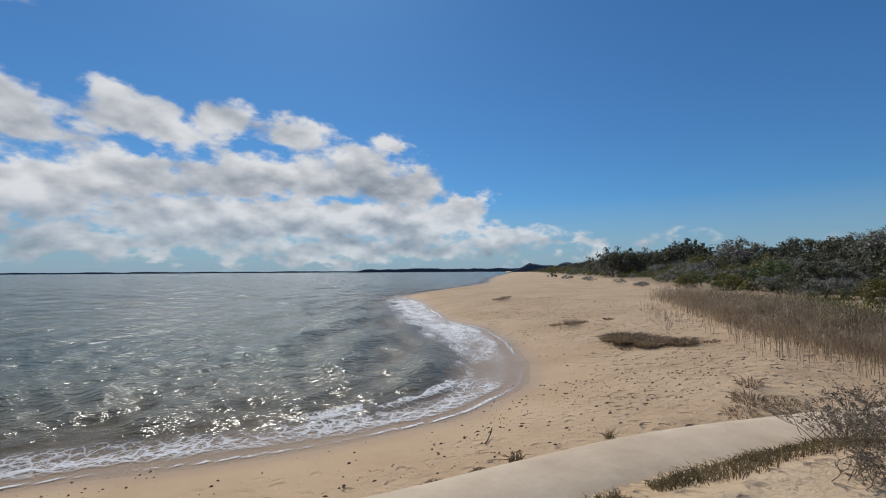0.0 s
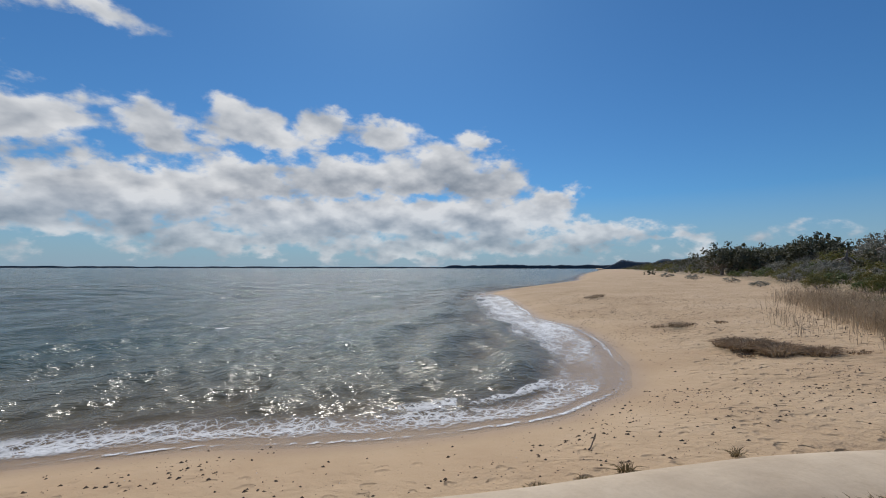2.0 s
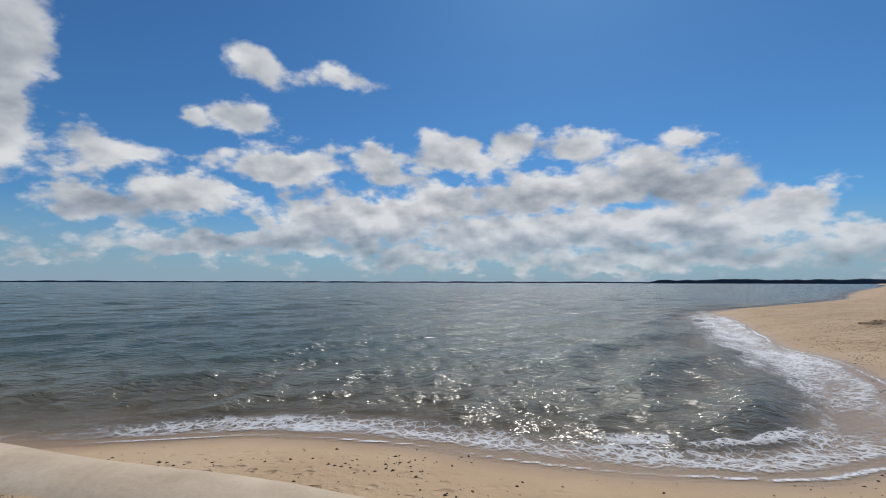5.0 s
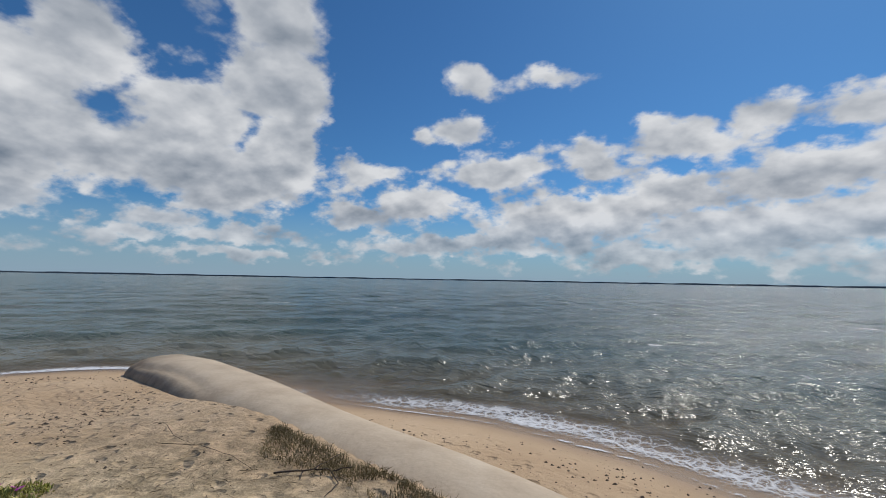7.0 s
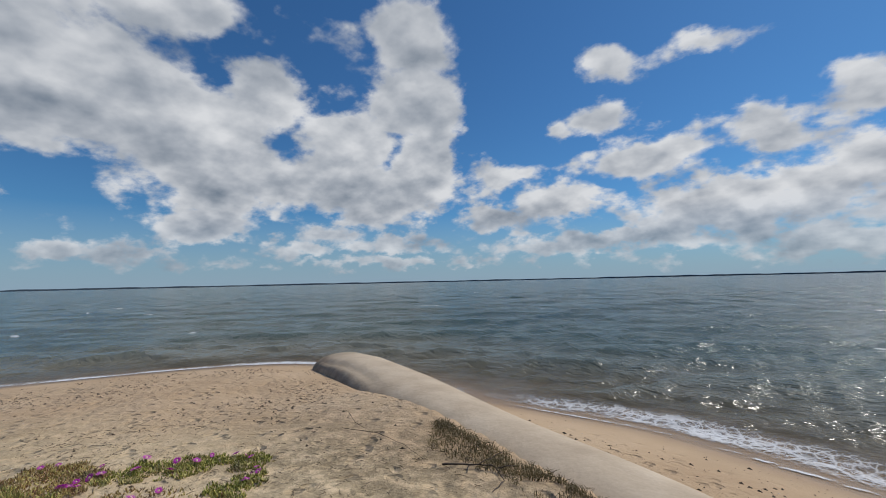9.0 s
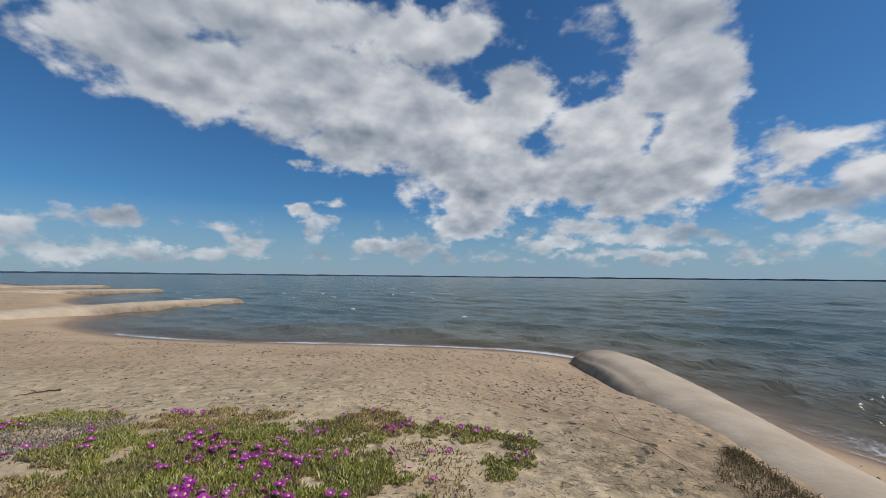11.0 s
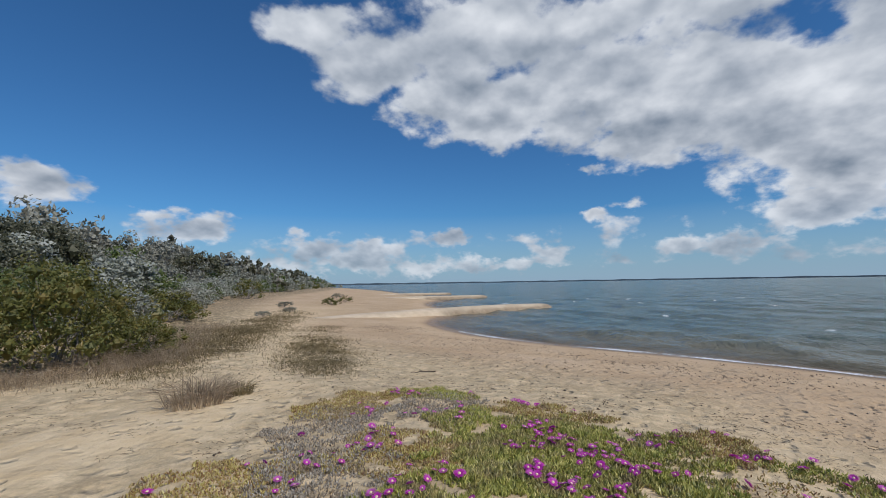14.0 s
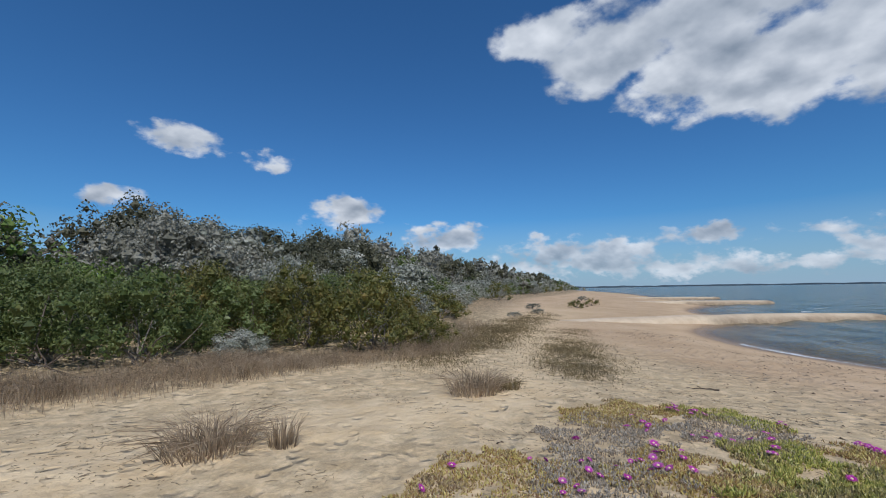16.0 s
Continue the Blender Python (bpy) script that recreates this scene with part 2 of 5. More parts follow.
def mesh_of(name, verts, faces, material=None, smooth_shade=True):
    """A mesh from arrays; faces is an array of triangles or quads, or a list of such arrays."""
    me = bpy.data.meshes.new(name)
    groups = faces if isinstance(faces, list) else [faces]
    loops = np.concatenate([g.ravel() for g in groups]).astype(np.int32)
    sizes = np.concatenate([np.full(len(g), g.shape[1]) for g in groups])
    me.vertices.add(len(verts))
    me.vertices.foreach_set("co", np.asarray(verts, np.float32).ravel())
    me.loops.add(len(loops))
    me.loops.foreach_set("vertex_index", loops)
    me.polygons.add(len(sizes))
    me.polygons.foreach_set("loop_start", np.concatenate([[0], np.cumsum(sizes)[:-1]]).astype(np.int32))
    me.polygons.foreach_set("use_smooth", np.full(len(sizes), smooth_shade))
    me.update(calc_edges=True)
    if material:
        me.materials.append(material)
    return me


def store(me, name, values):
    me.attributes.new(name, "FLOAT", "POINT").data.foreach_set("value", np.asarray(values, np.float32))


def part(name, me, parent, label=""):
    ob = new(name, me)
    ob.parent = parent
    return tagged(ob, label)


class Stuff:
    """Gathers pieces of geometry into one mesh."""

    def __init__(self):
        self.v, self.f3, self.f4, self.n = [], [], [], 0

    def add(self, verts, quads=None, tris=None):
        self.v.append(verts)
        if quads is not None:
            self.f4.append(quads + self.n)
        if tris is not None:
            self.f3.append(tris + self.n)
        self.n += len(verts)

    def mesh(self, name, material, smooth_shade=True):
        groups = [np.concatenate(g) for g in (self.f4, self.f3) if g]
        return mesh_of(name, np.concatenate(self.v), groups, material, smooth_shade)


def tube_verts(path, radii, sides=5):
    """A tapered tube along a path: vertices and quads."""
    path = np.asarray(path, float)
    verts, quads = [], []
    for i, p in enumerate(path):
        d = path[min(i + 1, len(path) - 1)] - path[max(i - 1, 0)]
        d = d / (np.linalg.norm(d) + 1e-9)
        side = np.cross(d, (0.31, 0.17, 0.93) if abs(d[2]) < 0.9 else (1.0, 0, 0))
        side /= np.linalg.norm(side) + 1e-9
        other = np.cross(d, side)
        for k in range(sides):
            a = 2 * math.pi * k / sides
            verts.append(p + radii[i] * (math.cos(a) * side + math.sin(a) * other))
        if i:
            for k in range(sides):
                a, b = (i - 1) * sides, i * sides
                quads.append((a + k, a + (k + 1) % sides, b + (k + 1) % sides, b + k))
    return np.array(verts), np.array(quads)


def leaf_quads(centres, out, length, width, rng, droop=0.5):
    """Diamond leaves at the centres, pointing roughly outwards; two folded triangles each."""
    n = len(centres)
    d = out + rng.normal(0, droop, (n, 3))
    d /= np.linalg.norm(d, axis=1, keepdims=True) + 1e-9
    s = np.cross(d, rng.normal(0, 1, (n, 3)))
    s /= np.linalg.norm(s, axis=1, keepdims=True) + 1e-9
    up = np.cross(s, d)
    ln = length * rng.uniform(0.6, 1.3, (n, 1))
    wd = width * rng.uniform(0.7, 1.3, (n, 1))
    base, tip = centres - d * ln * 0.5, centres + d * ln * 0.5
    l, r = centres + s * wd * 0.5 + up * wd * 0.18, centres - s * wd * 0.5 + up * wd * 0.18
    verts = np.stack([base, l, tip, r], 1).reshape(-1, 3)
    i = np.arange(n)[:, None] * 4
    return verts, np.concatenate([i + (0, 1, 2), i + (0, 2, 3)]).astype(np.int64)


def facing_leaves(centres, out, length, width, rng, tilt=0.5):
    """Leaves that lie roughly on the surface of their clump, facing outwards; two folded triangles each."""
    n = len(centres)
    face = out + rng.normal(0, tilt, (n, 3))
    face /= np.linalg.norm(face, axis=1, keepdims=True) + 1e-9
    d = np.cross(face, rng.normal(0, 1, (n, 3)))
    d /= np.linalg.norm(d, axis=1, keepdims=True) + 1e-9
    s = np.cross(face, d)
    ln, wd = length * rng.uniform(0.6, 1.3, (n, 1)), width * rng.uniform(0.7, 1.3, (n, 1))
    l, r = centres + s * wd * 0.5 - face * wd * 0.15, centres - s * wd * 0.5 - face * wd * 0.15
    verts = np.stack([centres - d * ln * 0.5, l, centres + d * ln * 0.5, r], 1).reshape(-1, 3)
    i = np.arange(n)[:, None] * 4
    return verts, np.concatenate([i + (0, 1, 2), i + (0, 2, 3)]).astype(np.int64)


class Mat:
    """A node material with a few short-hands."""

    def __init__(self, name):
        self.m = bpy.data.materials.new(name)
        self.m.use_nodes = True
        self.t = self.m.node_tree
        self.t.nodes.clear()
        self.out = self.t.nodes.new("ShaderNodeOutputMaterial")
        self.bsdf = self.t.nodes.new("ShaderNodeBsdfPrincipled")
        self.link(self.bsdf.outputs[0], self.out.inputs[0])

    def link(self, a, b):
        self.t.links.new(a, b)

    def put(self, socket, v):
        if isinstance(v, (int, float)):
            socket.default_value = v
        elif isinstance(v, tuple):
            socket.default_value = v if len(v) == len(socket.default_value) else (*v, 1)
        else:
            self.link(v, socket)

    def set(self, **kw):
        for k, v in kw.items():
            self.put(self.bsdf.inputs[k.replace("_", " ")], v)
        return self

    def place(self):
        return self.t.nodes.new("ShaderNodeNewGeometry").outputs["Position"]

    def island(self):
        return self.t.nodes.new("ShaderNodeNewGeometry").outputs["Random Per Island"]

    def thing_random(self):
        return self.t.nodes.new("ShaderNodeObjectInfo").outputs["Random"]

    def attr(self, name):
        n = self.t.nodes.new("ShaderNodeAttribute")
        n.attribute_name = name
        return n.outputs["Fac"]

    def scaled(self, vec, s):
        n = self.t.nodes.new("ShaderNodeVectorMath")
        n.operation = "MULTIPLY"
        self.link(vec, n.inputs[0])
        n.inputs[1].default_value = s
        return n.outputs[0]

    def noise(self, scale, detail=4.0, rough=0.55, vec=None, dist=0.0):
        n = self.t.nodes.new("ShaderNodeTexNoise")
        self.link(self.place() if vec is None else vec, n.inputs["Vector"])
        n.inputs["Scale"].default_value, n.inputs["Detail"].default_value = scale, detail
        n.inputs["Roughness"].default_value, n.inputs["Distortion"].default_value = rough, dist
        return n.outputs["Fac"]

    def voronoi(self, scale, feature="F1", vec=None):
        n = self.t.nodes.new("ShaderNodeTexVoronoi")
        n.feature = feature
        self.link(self.place() if vec is None else vec, n.inputs["Vector"])
        n.inputs["Scale"].default_value = scale
        return n.outputs["Distance"]

    def warp(self, vec, scale, amount):
        n = self.t.nodes.new("ShaderNodeTexNoise")
        self.link(vec, n.inputs["Vector"])
        n.inputs["Scale"].default_value = scale
        s = self.scaled(n.outputs["Color"], (amount, amount, amount))
        a = self.t.nodes.new("ShaderNodeVectorMath")
        self.link(vec, a.inputs[0]), self.link(s, a.inputs[1])
        return a.outputs[0]

    def math(self, op, a, b=0.0):
        n = self.t.nodes.new("ShaderNodeMath")
        n.operation = op
        self.put(n.inputs[0], a), self.put(n.inputs[1], b)
        return n.outputs[0]

    def ramp(self, fac, *stops):
        n = self.t.nodes.new("ShaderNodeValToRGB")
        self.put(n.inputs[0], fac)
        e = n.color_ramp.elements
        while len(e) < len(stops):
            e.new(0.5)
        for k, (p, c) in zip(e, stops):
            k.position, k.color = p, (c, c, c, 1) if isinstance(c, (int, float)) else (*c, 1)
        return n.outputs[0]

    def mix(self, fac, a, b, blend="MIX"):
        n = self.t.nodes.new("ShaderNodeMix")
        n.data_type, n.blend_type = "RGBA", blend
        self.put(n.inputs["Factor"], fac), self.put(n.inputs["A"], a), self.put(n.inputs["B"], b)
        return n.outputs["Result"]

    def bump(self, height, strength=0.5, distance=0.02, normal=None):
        n = self.t.nodes.new("ShaderNodeBump")
        n.inputs["Strength"].default_value, n.inputs["Distance"].default_value = strength, distance
        self.link(height, n.inputs["Height"])
        if normal is not None:
            self.link(normal, n.inputs["Normal"])
        self.link(n.outputs[0], self.bsdf.inputs["Normal"])
        return n.outputs[0]

    def translucent(self, amount, colour):
        t, m = self.t.nodes.new("ShaderNodeBsdfTranslucent"), self.t.nodes.new("ShaderNodeMixShader")
        self.put(t.inputs[0], colour)
        m.inputs[0].default_value = amount
        self.link(self.bsdf.outputs[0], m.inputs[1]), self.link(t.outputs[0], m.inputs[2]), self.link(m.outputs[0], self.out.inputs[0])


# ---- materials ----
def leaf_material(name, dark, light, third=None, gloss=0.55, through=0.25):
    m = Mat(name)
    clump = m.ramp(m.noise(1.7, 3.0, 0.6), (0.36, 0.0), (0.64, 1.0))
    shade = m.math("ADD", m.math("MULTIPLY", m.island(), 0.45), m.math("MULTIPLY", clump, 0.55))
    col = m.ramp(shade, (0.08, dark), (0.5, light), (0.95, third or light))
    col = m.mix(m.math("MULTIPLY", m.thing_random(), 0.35), col, (*[c * 0.55 for c in dark], 1))
    m.set(Base_Color=col, Roughness=gloss)
    m.translucent(through, col)
    return m.m


def stem_material(name, dark, light):
    m = Mat(name)
    m.set(Base_Color=m.ramp(m.noise(9.0, 5.0), (0.3, dark), (0.7, light)), Roughness=0.85)
    m.bump(m.noise(40.0, 4.0), 0.5, 0.01)
    return m.m


def sand_material():
    m = Mat("sand")
    broad, grain = m.noise(0.35, 5.0, 0.6), m.noise(60.0, 3.0, 0.7)
    base = m.ramp(broad, (0.3, (0.53, 0.355, 0.205)), (0.52, (0.61, 0.425, 0.255)), (0.72, (0.67, 0.485, 0.31)))
    base = m.mix(m.math("MULTIPLY", grain, 0.35), base, (0.30, 0.22, 0.14, 1))
    specks = m.ramp(m.voronoi(11.0), (0.06, 1.0), (0.16, 0.0))
    base = m.mix(m.math("MULTIPLY", specks, m.ramp(m.noise(1.3, 4.0), (0.44, 0.0), (0.62, 0.85))), base, (0.16, 0.11, 0.07, 1))
    base = m.mix(m.math("MULTIPLY", m.attr("dune"), 0.8), base, m.ramp(m.noise(2.5, 5.0, 0.65), (0.35, (0.64, 0.475, 0.275)), (0.65, (0.78, 0.61, 0.385))))
    # old plant litter over the dune top and under the scrub
    litter = m.math("MULTIPLY", m.attr("litter"), m.ramp(m.noise(3.6, 7.0, 0.72), (0.40, 0.0), (0.55, 1.0)))
    straw = m.ramp(m.noise(22.0, 4.0, 0.7), (0.35, (0.10, 0.075, 0.04)), (0.55, (0.23, 0.175, 0.095)), (0.7, (0.44, 0.345, 0.20)))
    base = m.mix(litter, base, straw)
    # sand that the waves have wetted
    wet = m.attr("wet")
    base = m.mix(wet, base, m.mix(1.0, base, (0.66, 0.60, 0.55, 1), "MULTIPLY"))
    m.set(Base_Color=base, Roughness=m.ramp(wet, (0.0, 0.95), (0.8, 0.6), (1.0, 0.42)))
    prints = m.math("MULTIPLY", m.noise(6.5, 4.0, 0.65), m.attr("trodden"))
    n = m.bump(prints, 0.85, 0.085)
    # old footprints
    pits = m.math("MULTIPLY", m.ramp(m.voronoi(3.6, vec=m.warp(m.place(), 3.0, 0.25)), (0.10, 0.0), (0.36, 1.0)), m.math("MULTIPLY", m.attr("trodden"), m.ramp(m.noise(0.5, 2.0), (0.34, 0.25), (0.55, 1.0))))
    n = m.bump(pits, 0.9, 0.10, n)
    n = m.bump(m.math("MULTIPLY", m.voronoi(4.2, "SMOOTH_F1"), m.attr("trodden")), 0.6, 0.06, n)
    m.bump(m.noise(40.0, 5.0, 0.7), 0.5, 0.02, n)
    return m.m


def water_material():
    m = Mat("sea_water")
    depth = m.attr("depth")
    deep = m.ramp(m.noise(0.05, 3.0), (0.35, (0.062, 0.094, 0.078)), (0.65, (0.090, 0.120, 0.096)))
    col = m.mix(m.ramp(depth, (0.0, 0.0), (0.9, 1.0)), (0.20, 0.165, 0.105, 1), deep)
    m.set(Base_Color=col, Roughness=m.ramp(m.attr("chop"), (0.0, 0.18), (1.0, 0.18)), IOR=1.33, Alpha=m.ramp(depth, (0.0, 0.10), (0.08, 0.55), (0.30, 0.96), (0.5, 1.0)))
    p = m.place()
    calm = m.ramp(depth, (0.0, 0.15), (0.25, 0.8), (0.6, 1.0))
    chop = m.attr("chop")
    stretch = m.scaled(p, (1.0, 1.7, 1.0))
    n = m.bump(m.math("MULTIPLY", m.noise(0.8, 2.0, 0.5, stretch, 0.3), calm), 1.0, 0.17)
    n = m.bump(m.math("MULTIPLY", m.noise(0.22, 1.5, 0.5, stretch, 0.3), chop), 1.0, 1.9, n)
    n = m.bump(m.math("MULTIPLY", m.noise(3.0, 2.0, 0.5, stretch, 0.4), calm), 1.0, 0.118, n)
    m.bump(m.math("MULTIPLY", m.noise(11.0, 1.0, 0.5, stretch), calm), 1.0, 0.029, n)
    # small whitecaps out on the bay
    caps = m.math("MULTIPLY", m.ramp(m.noise(0.16, 6.0, 0.62, m.scaled(p, (1.0, 2.2, 1.0)), 0.6), (0.665, 0.0), (0.70, 1.0)), m.ramp(depth, (0.5, 0.0), (0.8, 1.0)))
    m.set(Base_Color=m.mix(caps, col, (0.75, 0.75, 0.74, 1)))
    return m.m


def foam_material():
    m = Mat("foam")
    d = m.attr("foam")
    p = m.place()
    lace = m.voronoi(4.2, "DISTANCE_TO_EDGE", vec=m.warp(p, 1.6, 0.6))
    lace2 = m.voronoi(11.0, "DISTANCE_TO_EDGE", vec=m.warp(p, 4.0, 0.25))
    web = m.math("MINIMUM", lace, m.math("MULTIPLY", lace2, 1.8))
    fine = m.noise(14.0, 5.0, 0.7)
    a = m.math("SUBTRACT", m.math("MULTIPLY", d, 1.25), m.math("ADD", m.math("MULTIPLY", web, 2.2), m.math("MULTIPLY", fine, 0.55)))
    m.set(Base_Color=(0.80, 0.80, 0.80, 1), Roughness=0.6, Alpha=m.ramp(a, (0.0, 0.0), (0.3, 0.6), (0.65, 0.95)))
    m.bump(fine, 0.6, 0.03)
    return m.m


def canvas_material():
    m = Mat("geotextile")
    dry = m.ramp(m.noise(1.1, 6.0, 0.65), (0.3, (0.50, 0.38, 0.26)), (0.55, (0.62, 0.49, 0.345)), (0.75, (0.70, 0.57, 0.42)))
    algae = m.ramp(m.noise(2.0, 5.0, 0.7), (0.35, (0.16, 0.115, 0.07)), (0.65, (0.34, 0.25, 0.165)))
    grime = m.math("MULTIPLY", m.attr("grime"), m.ramp(m.noise(1.6, 5.0, 0.7), (0.3, 0.6), (0.6, 1.0)))
    col = m.mix(grime, dry, algae)
    col = m.mix(m.ramp(m.noise(26.0, 3.0, 0.6), (0.45, 0.0), (0.75, 0.12)), col, (0.30, 0.23, 0.16, 1))
    m.set(Base_Color=col, Roughness=0.88)
    n = m.bump(m.noise(1.4, 4.0, 0.6), 0.6, 0.08)
    m.bump(m.noise(70.0, 3.0, 0.6), 0.35, 0.006, n)
    return m.m


SAND, WATER, FOAM, CANVAS = sand_material(), water_material(), foam_material(), canvas_material()
OLIVE = leaf_material("olive_leaf", (0.080, 0.090, 0.020), (0.19, 0.19, 0.045), (0.33, 0.24, 0.07), 0.5, 0.35)
GREEN = leaf_material("green_leaf", (0.065, 0.098, 0.027), (0.16, 0.21, 0.058), (0.25, 0.27, 0.09), 0.5, 0.35)
BRIGHT = leaf_material("bright_leaf", (0.10, 0.16, 0.035), (0.19, 0.28, 0.06), (0.26, 0.33, 0.10), 0.5, 0.35)
DEADWEED = leaf_material("dead_weed", (0.18, 0.115, 0.07), (0.35, 0.25, 0.16), (0.50, 0.38, 0.26), 0.8, 0.4)
SILVER = leaf_material("silver_leaf", (0.16, 0.17, 0.12), (0.34, 0.35, 0.28), (0.56, 0.56, 0.51), 0.6, 0.2)
GREY = leaf_material("grey_leaf", (0.12, 0.12, 0.088), (0.30, 0.29, 0.225), (0.52, 0.50, 0.43), 0.6, 0.25)
DARK = leaf_material("dark_leaf", (0.045, 0.050, 0.026), (0.115, 0.115, 0.060), (0.25, 0.23, 0.15), 0.55, 0.3)
STRAW = leaf_material("straw", (0.19, 0.14, 0.09), (0.39, 0.295, 0.195), (0.60, 0.485, 0.35), 0.75, 0.45)
HEATH = leaf_material("heath", (0.14, 0.105, 0.05), (0.27, 0.21, 0.105), (0.42, 0.33, 0.19), 0.75, 0.4)
FRINGE = leaf_material("fringe_plant", (0.11, 0.085, 0.04), (0.215, 0.165, 0.078), (0.33, 0.255, 0.135), 0.7, 0.35)
TWIGLEAF = leaf_material("twig_leaf", (0.12, 0.10, 0.07), (0.25, 0.21, 0.15), (0.42, 0.37, 0.29), 0.65, 0.25)
WOOD = stem_material("grey_bark", (0.12, 0.095, 0.075), (0.30, 0.26, 0.22))
TWIG = stem_material("brown_twig", (0.17, 0.12, 0.08), (0.36, 0.28, 0.20))
DRIFT = stem_material("dark_twig", (0.035, 0.024, 0.016), (0.10, 0.07, 0.05))

# ---- the lie of the land ----
# the water's edge, from the far north-east to the far south-west; the sea lies to the north-west of it
COAST = rounded([(900, 760), (420, 350), (180, 160), (106, 97), (78, 71), (64, 63), (58, 57), (50, 53.5), (38, 47), (27.5, 39.5),
                 (23, 31), (16.8, 20.8), (13.2, 13.5), (10.4, 9.8), (8.4, 7.6), (6.4, 6.9), (4.6, 6.9), (2.4, 7.5), (0.1, 8.7), (-2.6, 9.3),
                 (-6.2, 8.6), (-10.0, 8.9), (-14.2, 8.8), (-16.6, 6.2), (-18.8, 0.5), (-20.2, -4.2), (-22.2, -8.2), (-25.2, -11.6),
                 (-29.0, -14.4), (-34.0, -15.4), (-40.0, -17.0), (-52.0, -27.0), (-66.0, -30.0), (-72.0, -38.0), (-92.0, -50.0), (-116.0, -69.0),
                 (-164.0, -108.0), (-270.0, -205.0), (-900.0, -800.0)])
SEA = COAST + [(-4900.0, -4500.0), (-4900.0, 4900.0), (4900.0, 4900.0), (4900.0, 4150.0)]
# the foot of the scrub; inland lies to the south-east of it
SCRUB = rounded([(-900, -850), (-270, -213), (-80, -73), (-52, -57), (-28, -37), (-12, -19), (-5.3, -14.3), (0.3, -14.0), (5, -14), (9, -10),
                 (13.5, -4), (19, 0), (25, 4), (34, 9), (44, 16), (77, 38), (125, 82), (420, 310), (900, 720)], 1)
INLAND = SCRUB + [(4900.0, 4000.0), (4900.0, -4900.0), (-4900.0, -4900.0), (-4900.0, -4650.0)]
# axis of the long sand-filled tube that runs from the dune into the sea
AXIS = rounded([(-13.0, 8.6), (-9.5, 7.35), (-6.0, 6.2), (-3.6, 5.3), (-2.0, 4.8), (-0.8, 4.35), (2.1, 3.05), (4.0, 2.5), (5.7, 2.0), (7.2, 1.3), (9.2, 0.25), (12.0, -1.2)], 2)
LEFT = [p for p in COAST if p[0] < -13.5]


def land(x, y):
    """Height of the sand, distance inland from the water, distance inland from the scrub's foot."""
    d, along = line_distance(x, y, COAST)
    d = np.where(inside(x, y, SEA), -d, d)
    v, _ = line_distance(x, y, SCRUB)
    v = np.where(inside(x, y, INLAND), v, -v)
    # the beach beyond the tube is steeper than the one on this side
    q, s = line_distance(x, y, AXIS)
    ax, ay = np.array(AXIS).T
    steps = np.concatenate([[0], np.cumsum(np.hypot(np.diff(ax), np.diff(ay)))])
    side = (y - np.interp(s, steps, ay)) + 0.4 * (x - np.interp(s, steps, ax))
    beyond = smooth(-0.5, 0.5, side)
    this_side, _ = line_distance(x, y, LEFT)
    top = 1.16 + 0.25 * smooth(0, 30, np.abs(x) * 0.5)
    rise = top * np.tanh((0.158 * np.maximum(d, 0) * beyond + 0.092 * np.where(d > 0, this_side, 0) * (1 - beyond)) / top)
    z = np.where(d > 0, rise, np.maximum(d * 0.085, -2.5))
    z = z + 0.16 * np.exp(-(((x + 2.6) / 2.6) ** 2 + ((y + 1.2) / 2.4) ** 2))
    z = z + 0.14 * np.exp(-((x / 2.0) ** 2 + ((y - 0.5) / 2.0) ** 2))
    # the dune's shoulder falls to the tube
    shoulder = np.where(side < 0, 0.80 + 0.34 * np.maximum(q - 0.5, 0), 0.60 + 0.10 * np.maximum(q - 0.6, 0))
    shoulder = np.where(q < 0.45, 0.45, np.where(s > 6, shoulder, 9))
    z = np.where(d > 0, np.minimum(z, np.maximum(shoulder, 0.4)), z)
    z = z + 2.6 * smooth(4, 30, v) + 0.25 * smooth(-1, 3, v) * (1 - smooth(200, 800, v))
    bumpy = smooth(0.5, 5, d)
    z = z + bumpy * (0.16 * (fbm(x * 0.33, y * 0.33, 3, 5) - 0.5) + 0.07 * (fbm(x * 1.6, y * 1.6, 3, 9) - 0.5))
    return z, d, v, along


def polar_grid(radii, turns):
    """Rings of points round the standpoint: x, y and quads."""
    a = np.arange(turns) * 2 * math.pi / turns
    x = (radii[:, None] * np.cos(a)).ravel()
    y = (radii[:, None] * np.sin(a)).ravel()
    i = np.arange(len(radii) - 1)[:, None] * turns
    j = np.arange(turns)[None, :]
    k = (j + 1) % turns
    return x, y, np.stack([i + j, i + turns + j, i + turns + k, i + k], -1).reshape(-1, 4)


def swash(along, x):
    """How far the last waves have run up the sand."""
    reach = 0.30 + 0.55 * smooth(-9, 0, x) * (1 - smooth(40, 90, x))
    return reach * (0.45 + 1.1 * value_noise(along * 0.23, along * 0 + 3.5, 21) * 0.9 + 0.25 * value_noise(along * 0.9, along * 0 + 8.5, 22))


def zone(x, y, cx, cy, rx, ry, turn=0.0):
    c, s = math.cos(radians(turn)), math.sin(radians(turn))
    u, w = (x - cx) * c + (y - cy) * s, -(x - cx) * s + (y - cy) * c
    return np.clip(1.3 - np.hypot(u / rx, w / ry), 0, 1)


